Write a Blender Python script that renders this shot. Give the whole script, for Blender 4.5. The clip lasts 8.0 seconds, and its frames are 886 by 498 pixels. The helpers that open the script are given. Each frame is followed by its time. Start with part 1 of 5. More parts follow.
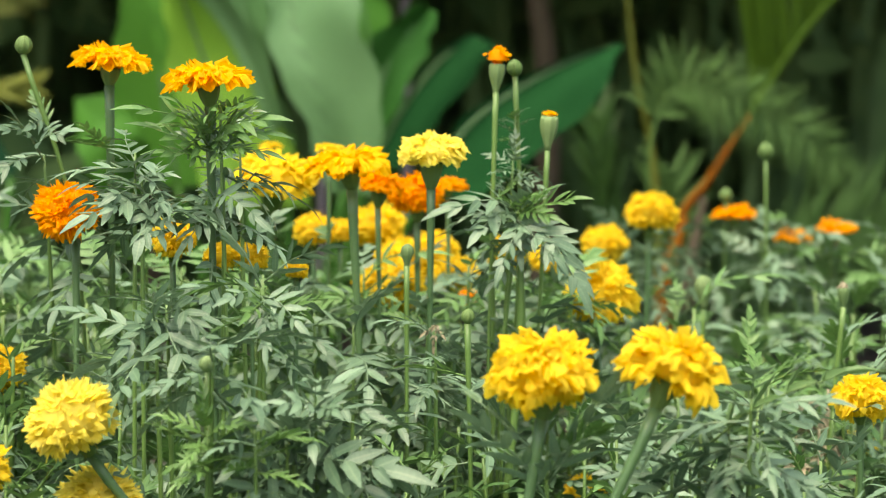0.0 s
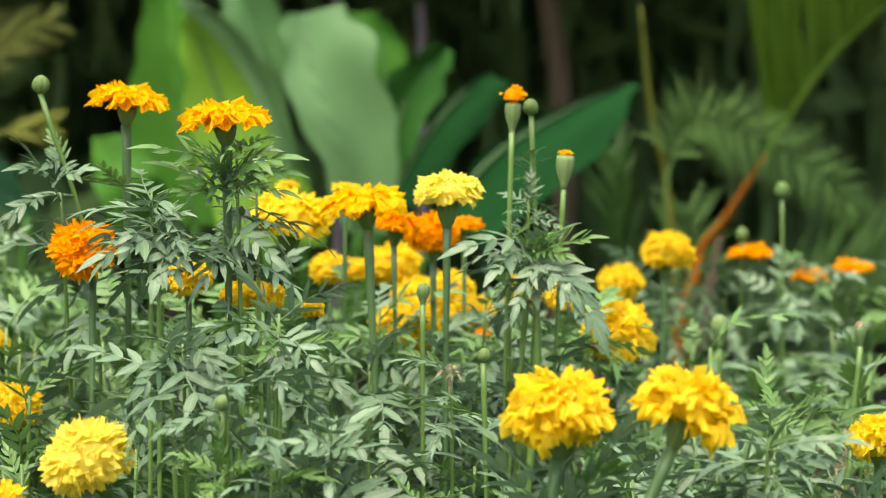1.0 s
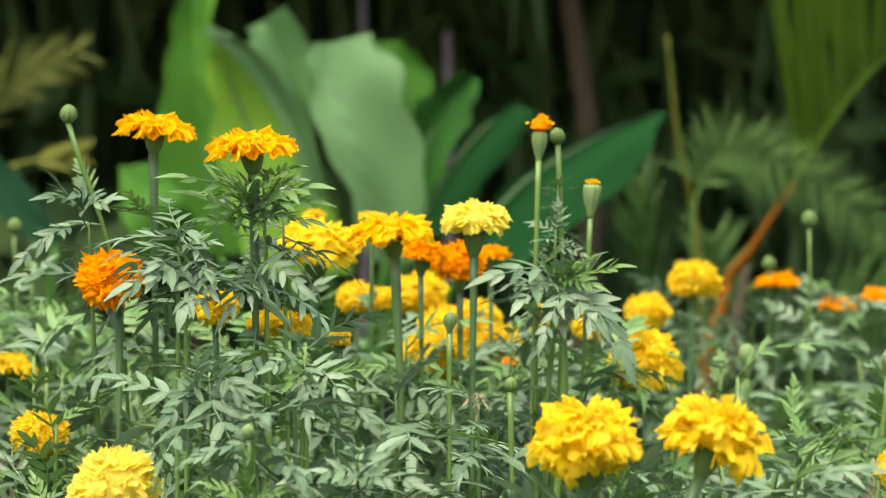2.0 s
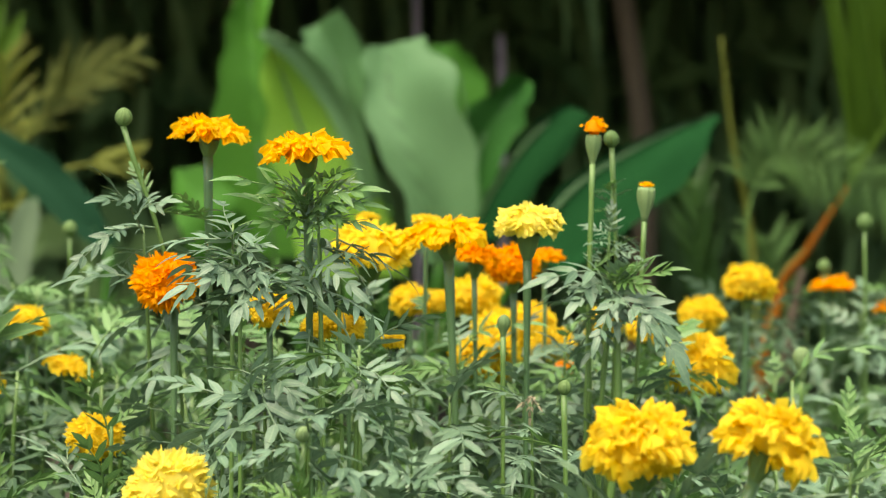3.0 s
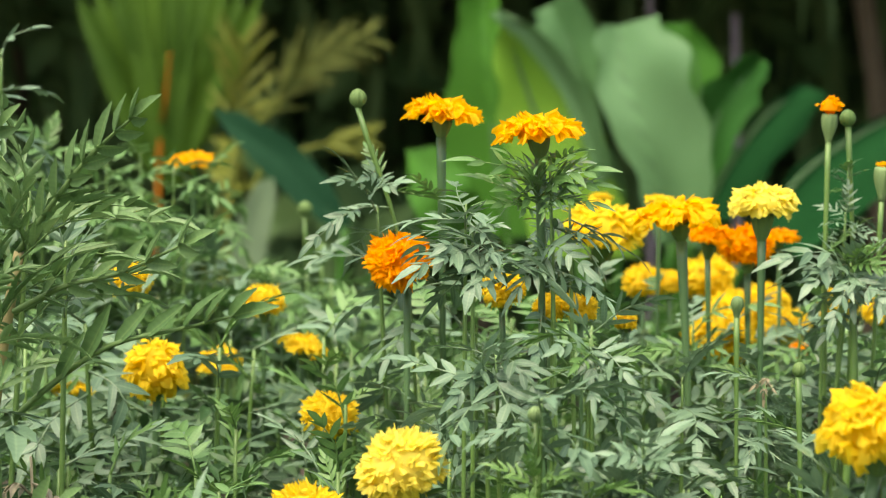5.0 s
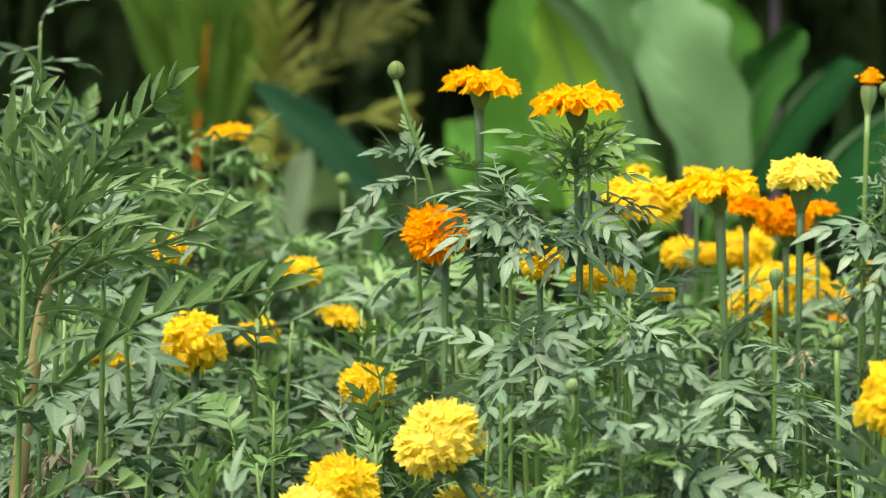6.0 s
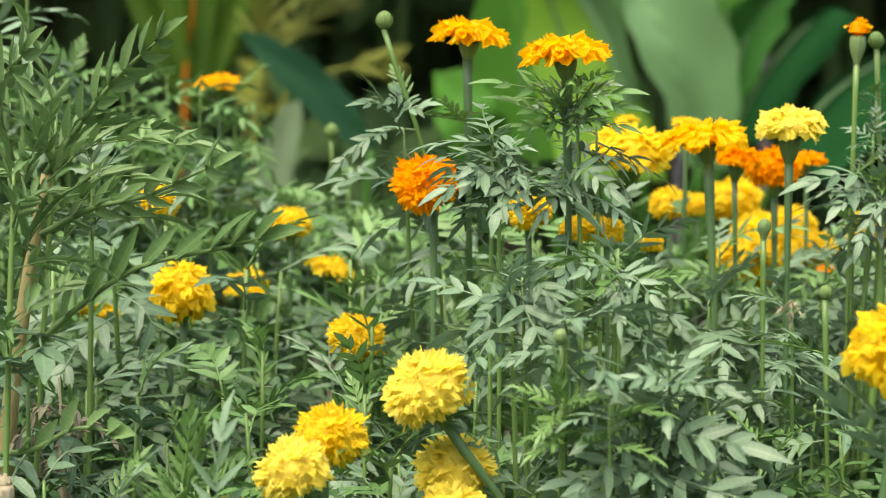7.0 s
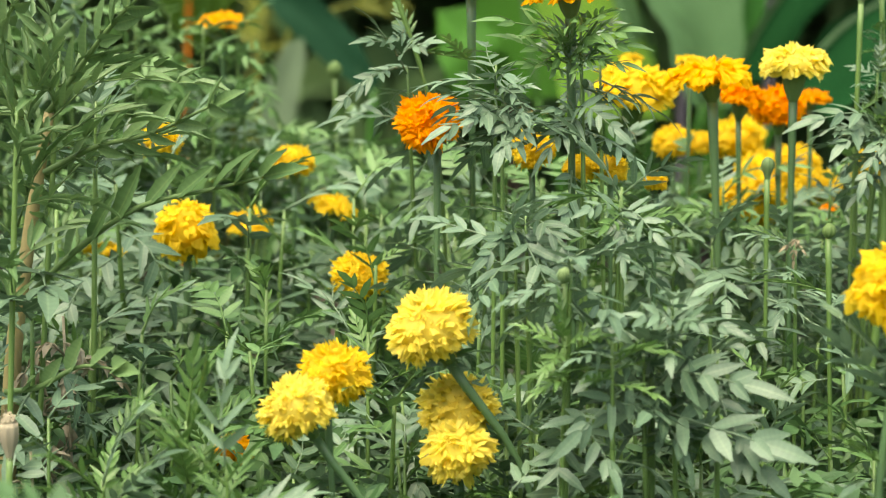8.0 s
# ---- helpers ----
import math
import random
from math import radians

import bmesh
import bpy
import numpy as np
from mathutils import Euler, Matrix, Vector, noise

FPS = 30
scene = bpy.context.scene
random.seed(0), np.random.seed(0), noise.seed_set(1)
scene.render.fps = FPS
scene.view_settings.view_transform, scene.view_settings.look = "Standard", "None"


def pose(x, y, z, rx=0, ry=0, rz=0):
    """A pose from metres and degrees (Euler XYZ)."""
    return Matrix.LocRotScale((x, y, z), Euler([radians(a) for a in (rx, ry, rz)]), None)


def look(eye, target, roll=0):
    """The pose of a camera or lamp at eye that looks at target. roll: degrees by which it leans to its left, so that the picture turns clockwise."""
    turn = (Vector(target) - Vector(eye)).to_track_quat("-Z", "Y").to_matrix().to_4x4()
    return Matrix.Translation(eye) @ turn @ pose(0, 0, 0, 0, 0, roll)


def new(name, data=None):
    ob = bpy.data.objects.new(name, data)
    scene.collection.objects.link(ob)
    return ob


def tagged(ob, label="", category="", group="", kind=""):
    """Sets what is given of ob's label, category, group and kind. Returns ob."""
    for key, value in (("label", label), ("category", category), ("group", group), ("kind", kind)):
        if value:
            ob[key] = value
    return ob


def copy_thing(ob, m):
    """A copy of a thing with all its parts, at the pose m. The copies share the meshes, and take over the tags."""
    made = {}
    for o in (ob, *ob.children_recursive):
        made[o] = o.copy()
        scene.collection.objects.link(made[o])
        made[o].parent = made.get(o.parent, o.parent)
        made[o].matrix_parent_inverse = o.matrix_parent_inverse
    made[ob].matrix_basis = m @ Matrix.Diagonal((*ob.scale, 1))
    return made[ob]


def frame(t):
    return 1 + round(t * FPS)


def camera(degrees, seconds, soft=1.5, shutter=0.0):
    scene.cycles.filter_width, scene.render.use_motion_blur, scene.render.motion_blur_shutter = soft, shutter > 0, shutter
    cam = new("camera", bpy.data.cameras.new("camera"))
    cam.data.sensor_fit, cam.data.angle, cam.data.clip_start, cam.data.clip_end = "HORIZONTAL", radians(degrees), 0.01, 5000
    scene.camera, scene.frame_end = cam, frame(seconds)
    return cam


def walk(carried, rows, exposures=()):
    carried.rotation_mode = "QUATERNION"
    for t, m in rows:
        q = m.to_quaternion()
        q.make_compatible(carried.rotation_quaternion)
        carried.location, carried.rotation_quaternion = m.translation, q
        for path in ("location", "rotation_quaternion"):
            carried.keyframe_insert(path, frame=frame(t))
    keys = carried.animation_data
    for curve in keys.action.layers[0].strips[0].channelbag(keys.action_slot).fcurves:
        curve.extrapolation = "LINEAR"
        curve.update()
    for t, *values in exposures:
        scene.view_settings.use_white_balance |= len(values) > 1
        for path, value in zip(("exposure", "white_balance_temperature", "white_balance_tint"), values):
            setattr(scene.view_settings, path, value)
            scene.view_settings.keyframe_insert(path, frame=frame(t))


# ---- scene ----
import functools

DEGREES = 22.0
cam = camera(DEGREES, 8.0, soft=1.1)
cam.data.dof.use_dof = True
cam.data.dof.focus_distance = 1.70
cam.data.dof.aperture_fstop = 7.6
walk(cam, [
    (0.00, pose(0, 0, 0.70, 87.351, 0, -7.423)),
    (0.50, pose(0, 0, 0.70, 87.774, 0, -7.248)),
    (1.00, pose(0, 0, 0.70, 88.333, 0, -7.020)),
    (1.50, pose(0, 0, 0.70, 88.864, 0, -6.970)),
    (1.70, pose(0, 0, 0.70, 88.982, 0, -6.706)),
    (2.80, pose(0, 0, 0.70, 89.127, 0, -5.519)),
    (3.00, pose(0, 0, 0.70, 89.133, 0, -4.998)),
    (3.50, pose(0, 0, 0.70, 88.714, 0, -3.019)),
    (4.00, pose(0, 0, 0.70, 88.676, 0, -1.913)),
    (4.50, pose(0, 0, 0.70, 88.636, 0, 0.031)),
    (5.00, pose(0, 0, 0.70, 88.637, 0, 0.840)),
    (5.20, pose(0, 0, 0.70, 88.587, 0, 1.283)),
    (6.30, pose(0, 0, 0.70, 87.662, 0, 1.802)),
    (6.50, pose(0, 0, 0.70, 87.487, 0, 1.748)),
    (7.00, pose(0, 0, 0.70, 86.691, 0, 1.505)),
    (7.50, pose(0, 0, 0.70, 85.659, 0, 1.620)),
    (8.00, pose(0, 0, 0.70, 85.143, 0, 1.592)),
], exposures=[(0.0, 1.27, 7550, 14), (1.7, 1.27, 7550, 14), (2.9, 1.20, 7550, 14), (3.5, 1.27, 7550, 14), (8.0, 1.27, 7550, 14)])

# ---- light: bright overcast sky, a wide soft sun high in front of the bed ----
SUN_UP, SUN_TURN = radians(68), radians(212)
world = bpy.data.worlds.new("sky")
world.use_nodes = True
scene.world = world
sky = world.node_tree.nodes.new("ShaderNodeTexSky")
sky.sky_type, sky.sun_disc = "NISHITA", False
sky.sun_elevation, sky.sun_rotation = SUN_UP, SUN_TURN
sky.dust_density, sky.air_density, sky.ozone_density = 4.0, 1.0, 1.0
back = world.node_tree.nodes["Background"]
back.inputs["Strength"].default_value = 0.15
world.node_tree.links.new(sky.outputs[0], back.inputs["Color"])
sun = new("sun", bpy.data.lights.new("sun", "SUN"))
sun.data.energy, sun.data.angle, sun.data.color = 2.3, radians(60), (1.0, 0.96, 0.9)
sun.matrix_world = look((math.sin(SUN_TURN) * 10, math.cos(SUN_TURN) * 10, 10 * math.tan(SUN_UP)), (0, 0, 0))


# ---- materials ----
def surface(name, low, high, rough=0.5, through_light=0.0, scale=40.0, bump=0.2, pieces=False, spec=0.5, stripes=None, ribbed=False, grooved=False):
    """A procedural surface between two colours: grain, blotches, and a shade of its own for each object or piece."""
    mat = bpy.data.materials.new(name)
    mat.use_nodes = True
    tree = mat.node_tree
    nodes, link = tree.nodes, tree.links.new
    shader = nodes["Principled BSDF"]
    where = nodes.new("ShaderNodeTexCoord")
    fine, broad = nodes.new("ShaderNodeTexNoise"), nodes.new("ShaderNodeTexNoise")
    fine.inputs["Scale"].default_value, broad.inputs["Scale"].default_value = scale * 6, scale
    fine.inputs["Detail"].default_value = 3
    for n in (fine, broad):
        link(where.outputs["Object"], n.inputs["Vector"])
    own = nodes.new("ShaderNodeNewGeometry" if pieces else "ShaderNodeObjectInfo")
    total = nodes.new("ShaderNodeMath")
    total.operation = "MULTIPLY_ADD"
    link(own.outputs["Random Per Island" if pieces else "Random"], total.inputs[0])
    total.inputs[1].default_value = 0.55
    mixed = nodes.new("ShaderNodeMath")
    mixed.operation = "MULTIPLY_ADD"
    link(broad.outputs[0], mixed.inputs[0])
    mixed.inputs[1].default_value = 0.6
    half = nodes.new("ShaderNodeMath")
    half.operation = "MULTIPLY_ADD"
    link(fine.outputs[0], half.inputs[0])
    half.inputs[1].default_value, half.inputs[2].default_value = 0.3, -0.22
    link(half.outputs[0], mixed.inputs[2])
    link(mixed.outputs[0], total.inputs[2])
    ramp = nodes.new("ShaderNodeMix")
    ramp.data_type, ramp.clamp_factor = "RGBA", True
    link(total.outputs[0], ramp.inputs[0])
    ramp.inputs[6].default_value, ramp.inputs[7].default_value = (*low, 1), (*high, 1)
    color = ramp.outputs[2]
    if stripes:
        wave = nodes.new("ShaderNodeTexWave")
        wave.bands_direction = "Y"
        wave.inputs["Scale"].default_value, wave.inputs["Distortion"].default_value = stripes, 1.5
        link(where.outputs["UV"], wave.inputs["Vector"])
        vein = nodes.new("ShaderNodeMix")
        vein.data_type, vein.blend_type = "RGBA", "MULTIPLY"
        vein.inputs[0].default_value = 0.34
        link(color, vein.inputs[6])
        link(wave.outputs[0], vein.inputs[7])
        color = vein.outputs[2]
    if ribbed:
        # a paler midrib along the middle of each leaflet
        axis, away, near = nodes.new("ShaderNodeSeparateXYZ"), nodes.new("ShaderNodeMath"), nodes.new("ShaderNodeMapRange")
        link(where.outputs["UV"], axis.inputs[0])
        away.operation = "PINGPONG"
        away.inputs[1].default_value = 0.5
        link(axis.outputs[0], away.inputs[0])
        link(away.outputs[0], near.inputs[0])
        near.inputs[1].default_value, near.inputs[2].default_value = 0.40, 0.5
        near.inputs[3].default_value, near.inputs[4].default_value = 0.0, 0.40
        rib = nodes.new("ShaderNodeMix")
        rib.data_type = "RGBA"
        link(near.outputs[0], rib.inputs[0])
        link(color, rib.inputs[6])
        rib.inputs[7].default_value = (high[0] * 1.35, high[1] * 1.2, high[2] * 1.1, 1)
        color = rib.outputs[2]
        # side veins
        veins, line = nodes.new("ShaderNodeTexWave"), nodes.new("ShaderNodeMix")
        veins.bands_direction = "Y"
        veins.inputs["Scale"].default_value, veins.inputs["Distortion"].default_value = 2.6, 2.0
        link(where.outputs["UV"], veins.inputs["Vector"])
        line.data_type, line.blend_type = "RGBA", "MULTIPLY"
        line.inputs[0].default_value = 0.09
        link(color, line.inputs[6])
        link(veins.outputs[0], line.inputs[7])
        color = line.outputs[2]
    link(color, shader.inputs["Base Color"])
    shader.inputs["Roughness"].default_value = rough
    shader.inputs["Specular IOR Level"].default_value = spec
    if bump:
        relief = nodes.new("ShaderNodeBump")
        relief.inputs["Strength"].default_value, relief.inputs["Distance"].default_value = bump, 0.002
        height = fine.outputs[0]
        if grooved:
            # fine grooves that run along each petal
            lines, both_reliefs = nodes.new("ShaderNodeTexWave"), nodes.new("ShaderNodeMath")
            lines.bands_direction = "X"
            lines.inputs["Scale"].default_value, lines.inputs["Distortion"].default_value = 1.6, 2.5
            link(where.outputs["UV"], lines.inputs["Vector"])
            both_reliefs.operation = "ADD"
            link(fine.outputs[0], both_reliefs.inputs[0])
            link(lines.outputs[0], both_reliefs.inputs[1])
            height = both_reliefs.outputs[0]
        link(height, relief.inputs["Height"])
        link(relief.outputs[0], shader.inputs["Normal"])
    if through_light:
        thin, both = nodes.new("ShaderNodeBsdfTranslucent"), nodes.new("ShaderNodeMixShader")
        link(color, thin.inputs["Color"])
        both.inputs[0].default_value = through_light
        link(shader.outputs[0], both.inputs[1])
        link(thin.outputs[0], both.inputs[2])
        link(both.outputs[0], nodes["Material Output"].inputs["Surface"])
    return mat


LEAF = surface("marigold_leaf", (0.026, 0.082, 0.030), (0.186, 0.318, 0.186), 0.46, 0.16, 30, spec=0.5, ribbed=True)
MID_LEAF = surface("mid_green_leaf", (0.032, 0.112, 0.022), (0.150, 0.310, 0.095), 0.5, 0.2, 30, spec=0.4, ribbed=True)
SOFT_LEAF = surface("soft_green_leaf", (0.046, 0.125, 0.030), (0.155, 0.280, 0.100), 0.5, 0.22, 30, spec=0.4, ribbed=True)
FRESH = surface("fresh_leaf", (0.042, 0.130, 0.022), (0.140, 0.290, 0.075), 0.46, 0.25, 30, ribbed=True)
# darker copy of the marigold leaf: the shade between plants is in its colour
SHADED_BED_LEAF = surface("shaded_marigold_leaf", (0.014, 0.060, 0.014), (0.100, 0.215, 0.075), 0.5, 0.16, 30, pieces=True, spec=0.35)
STEM = surface("green_stem", (0.060, 0.140, 0.024), (0.135, 0.250, 0.060), 0.45, 0.0, 20)
FLOWER_STEM = surface("bluish_flower_stem", (0.042, 0.110, 0.036), (0.095, 0.195, 0.072), 0.45, 0.0, 20)
CALYX = surface("calyx_green", (0.055, 0.125, 0.03), (0.125, 0.205, 0.06), 0.6, 0.0, 60, spec=0.25)
PALE_CALYX = surface("pale_calyx_green", (0.08, 0.155, 0.05), (0.17, 0.26, 0.10), 0.6, 0.0, 60, spec=0.25)
WOODY = surface("brown_stem", (0.17, 0.15, 0.050), (0.37, 0.32, 0.13), 0.7, 0.0, 30)
DRY = surface("dried_brown", (0.16, 0.14, 0.07), (0.42, 0.39, 0.26), 0.8, 0.1, 60)
YELLOW = surface("yellow_petal", (0.90, 0.665, 0.022), (0.93, 0.76, 0.07), 0.6, 0.60, 3, 0.45, True, 0.15, grooved=True)
LEMON = surface("light_yellow_petal", (0.93, 0.80, 0.10), (0.95, 0.86, 0.21), 0.6, 0.60, 3, 0.45, True, 0.15, grooved=True)
GOLD = surface("golden_petal", (0.94, 0.48, 0.006), (0.97, 0.63, 0.015), 0.6, 0.60, 3, 0.45, True, 0.15, grooved=True)
AMBER = surface("amber_petal", (0.93, 0.53, 0.008), (0.96, 0.67, 0.020), 0.6, 0.60, 3, 0.45, True, 0.15, grooved=True)
ORANGE = surface("orange_petal", (0.93, 0.35, 0.003), (0.96, 0.50, 0.006), 0.6, 0.60, 3, 0.45, True, 0.15, grooved=True)
BROAD = surface("broad_leaf", (0.035, 0.17, 0.018), (0.095, 0.32, 0.040), 0.4, 0.25, 4, 0.1, spec=0.25, stripes=7)
YELLOW_BROAD = surface("yellowish_broad_leaf", (0.125, 0.34, 0.026), (0.26, 0.54, 0.07), 0.4, 0.25, 4, 0.1, spec=0.25, stripes=7)
GREYED = surface("greyed_leaf", (0.09, 0.16, 0.08), (0.17, 0.26, 0.14), 0.6, 0.2, 4, 0.1, spec=0.2)
PALE = surface("pale_broad_leaf", (0.080, 0.235, 0.068), (0.17, 0.37, 0.15), 0.42, 0.25, 4, 0.1, spec=0.4, stripes=7)
MID_BROAD = surface("mid_green_broad_leaf", (0.038, 0.18, 0.019), (0.100, 0.33, 0.042), 0.45, 0.25, 4, 0.1, spec=0.2, stripes=7)
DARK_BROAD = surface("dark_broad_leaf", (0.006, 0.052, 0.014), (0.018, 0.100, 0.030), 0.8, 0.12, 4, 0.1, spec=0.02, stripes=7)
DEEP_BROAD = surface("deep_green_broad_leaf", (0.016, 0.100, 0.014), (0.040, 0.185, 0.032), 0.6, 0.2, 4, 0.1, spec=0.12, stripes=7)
TEAL = surface("bluish_broad_leaf", (0.008, 0.055, 0.022), (0.02, 0.10, 0.042), 0.6, 0.15, 4, 0.1, spec=0.1, stripes=7)
PALM = surface("palm_green", (0.02, 0.065, 0.012), (0.05, 0.13, 0.03), 0.45, 0.2, 8, 0.1, spec=0.15)
PALM_DRY = surface("dry_palm", (0.07, 0.10, 0.012), (0.16, 0.19, 0.03), 0.6, 0.2, 8, 0.1, spec=0.15)
DIM_DRY = surface("old_palm", (0.045, 0.070, 0.012), (0.105, 0.130, 0.030), 0.7, 0.2, 8, 0.1, spec=0.1)
FEATHER = surface("feathery_palm", (0.034, 0.104, 0.022), (0.095, 0.195, 0.050), 0.6, 0.2, 8, 0.1, spec=0.15)
PLEAT = surface("pleated_palm", (0.026, 0.088, 0.005), (0.080, 0.185, 0.012), 0.7, 0.3, 8, 0.1, spec=0.2, stripes=9)
STREAKED = surface("streaked_palm", (0.020, 0.062, 0.004), (0.065, 0.145, 0.012), 0.6, 0.3, 8, 0.1, spec=0.1)
PETIOLE = surface("orange_petiole", (0.15, 0.050, 0.001), (0.25, 0.085, 0.003), 0.7, 0.0, 12, spec=0.1)
BARK = surface("bark", (0.055, 0.046, 0.026), (0.13, 0.105, 0.06), 0.9, 0.0, 12, 0.8)
# leaf green darkened so that the colour itself holds the background's deep shade
SHADE_LEAF = surface("shade_dark_leaf", (0.018, 0.044, 0.018), (0.055, 0.100, 0.036), 0.6, 0.05, 10, 0.0, True, 0.15)
UNDER = surface("undergrowth_leaf", (0.040, 0.104, 0.036), (0.125, 0.225, 0.072), 0.6, 0.1, 10, 0.0, True, 0.15)
SOIL = surface("soil", (0.02, 0.014, 0.01), (0.07, 0.05, 0.035), 0.95, 0.0, 3, 0.8)
ROCK = surface("grey_stone", (0.16, 0.14, 0.15), (0.34, 0.31, 0.33), 0.9, 0.0, 20, 0.8)


# ---- mesh helpers ----
def mesh_of(name, verts, faces, material, smooth=True, uvs=None):
    me = bpy.data.meshes.new(name)
    me.from_pydata(verts, [], faces)
    me.materials.append(material)
    if smooth:
        me.polygons.foreach_set("use_smooth", [True] * len(me.polygons))
    if uvs:
        layer = me.uv_layers.new(name="uv")
        for loop in me.loops:
            layer.data[loop.index].uv = uvs[loop.vertex_index]
    me.update()
    return me


def part(name, me, parent, m=None, label=""):
    ob = new(name, me)
    ob.parent = parent
    if m is not None:
        ob.matrix_basis = m
    return tagged(ob, label)


def thing(name, x, y, z, label, category, group="", kind=""):
    ob = new(name)
    ob.location = (x, y, z)
    ob.empty_display_size = 0.05
    return tagged(ob, label, category, group, kind)


def curve_points(controls, steps):
    """Points on a smooth curve through the controls."""
    c = [Vector(p) for p in controls]
    c = [2 * c[0] - c[1]] + c + [2 * c[-1] - c[-2]]
    out = []
    spans = len(c) - 3
    for i in range(steps + 1):
        u = i / steps * spans
        k = min(int(u), spans - 1)
        u -= k
        a, b, d, e = c[k:k + 4]
        out.append(0.5 * ((2 * b) + (d - a) * u + (2 * a - 5 * b + 4 * d - e) * u * u + (3 * b - a - 3 * d + e) * u ** 3))
    return out


def tube(controls, radii, steps=8, sides=7):
    """Verts and faces of a tapered tube through the controls; radii run from first to last."""
    pts = curve_points(controls, steps)
    verts, faces = [], []
    side = None
    for i, p in enumerate(pts):
        t = (pts[min(i + 1, steps)] - pts[max(i - 1, 0)]).normalized()
        if side is None:
            side = t.cross(Vector((0.3, 1, 0.1)) if abs(t.z) > 0.5 else Vector((0, 0, 1))).normalized()
        side = (side - t * side.dot(t)).normalized()
        up = t.cross(side)
        f = i / steps * (len(radii) - 1)
        k = min(int(f), len(radii) - 2)
        r = radii[k] + (radii[k + 1] - radii[k]) * (f - k)
        for s in range(sides):
            a = 2 * math.pi * s / sides
            verts.append(p + (side * math.cos(a) + up * math.sin(a)) * r)
    for i in range(steps):
        for s in range(sides):
            a, b = i * sides + s, i * sides + (s + 1) % sides
            faces.append((a, b, b + sides, a + sides))
    faces.append(tuple(range(sides))[::-1])
    faces.append(tuple(range(steps * sides, (steps + 1) * sides)))
    return verts, faces


def lathe(profile, sides=14, ridge=0.0, ribs=8):
    """A turned body from (radius, height) pairs, ribbed a little."""
    verts, faces = [], []
    for r, z in profile:
        for s in range(sides):
            a = 2 * math.pi * s / sides
            q = r * (1 + ridge * math.cos(ribs * a))
            verts.append((q * math.cos(a), q * math.sin(a), z))
    for i in range(len(profile) - 1):
        for s in range(sides):
            a, b = i * sides + s, i * sides + (s + 1) % sides
            faces.append((a, b, b + sides, a + sides))
    faces.append(tuple(range(sides))[::-1])
    faces.append(tuple(range((len(profile) - 1) * sides, len(profile) * sides)))
    return verts, faces


def joined(pieces):
    verts, faces = [], []
    for v, f in pieces:
        n = len(verts)
        verts += v
        faces += [tuple(i + n for i in q) for q in f]
    return verts, faces


# ---- marigold leaves: feathered, with lance-shaped leaflets folded along their midribs ----
def leaflet(base, way, normal, length, width, fold, droop, twist=0.0, rows=5):
    way, normal = way.normalized(), normal.normalized()
    side = way.cross(normal).normalized()
    normal = side.cross(way)
    side, normal = side * math.cos(twist) + normal * math.sin(twist), normal * math.cos(twist) - side * math.sin(twist)
    verts, faces = [], []
    for i in range(rows + 1):
        v = i / rows
        w = width * 0.5 * (math.sin(math.pi * (0.06 + 0.90 * v) ** 0.75) ** 1.05 + 0.05)
        w *= 1 + 0.16 * (i % 2)
        p = base + way * (length * v) - normal * (droop * length * v * v)
        verts += [p - side * w + normal * (fold * w), p, p + side * w + normal * (fold * w)]
    for i in range(rows):
        a = i * 3
        faces += [(a, a + 1, a + 4, a + 3), (a + 1, a + 2, a + 5, a + 4)]
    return verts, faces


def leaf_mesh(name, rng, material, pairs, length, leaf_len, leaf_wid, sweep, fold, arch, lift=0.0, rows=5):
    """One feathered leaf along +y with its face up."""
    pts = [Vector((0, 0, 0)), Vector((rng.uniform(-.06, .06) * length, length * 0.5, arch * length * 0.35)), Vector((rng.uniform(-.12, .12) * length, length, -arch * length * 0.25))]
    mid = curve_points(pts, 24)
    out = [tube(pts, [0.0011, 0.0008, 0.0004], 6, 4)]
    for k in range(pairs):
        f = 0.22 + 0.74 * k / max(1, pairs - 1)
        i = int(f * 23)
        p, t = mid[i], (mid[i + 1] - mid[i]).normalized()
        size = math.sin(math.pi * (0.25 + 0.6 * f)) ** 0.7
        for s in (-1, 1):
            a = sweep * (1.1 - 0.5 * f) + rng.uniform(-0.15, 0.15)
            side = Vector((t.y, -t.x, 0)).normalized() * s
            way = t * math.cos(a) + side * math.sin(a) + Vector((0, 0, lift + rng.uniform(-0.2, 0.2)))
            out.append(leaflet(p, way, Vector((0, 0, 1)) + side * rng.uniform(-0.3, 0.3), leaf_len * size * rng.uniform(0.85, 1.15),
                               leaf_wid * rng.uniform(0.85, 1.15), fold, rng.uniform(-0.12, 0.22), rng.uniform(-0.4, 0.4), rows))
    out.append(leaflet(mid[-1], mid[-1] - mid[-3], Vector((0, 0, 1)), leaf_len * 1.05, leaf_wid * 1.1, fold, 0.25, 0.0, rows))
    uvs = [(0.5, 0)] * len(out[0][0])
    for v, _ in out[1:]:
        uvs += [((0, 0.5, 1)[i % 3], i // 3 / (len(v) // 3 - 1)) for i in range(len(v))]
    return mesh_of(name, *joined(out), material, True, uvs)


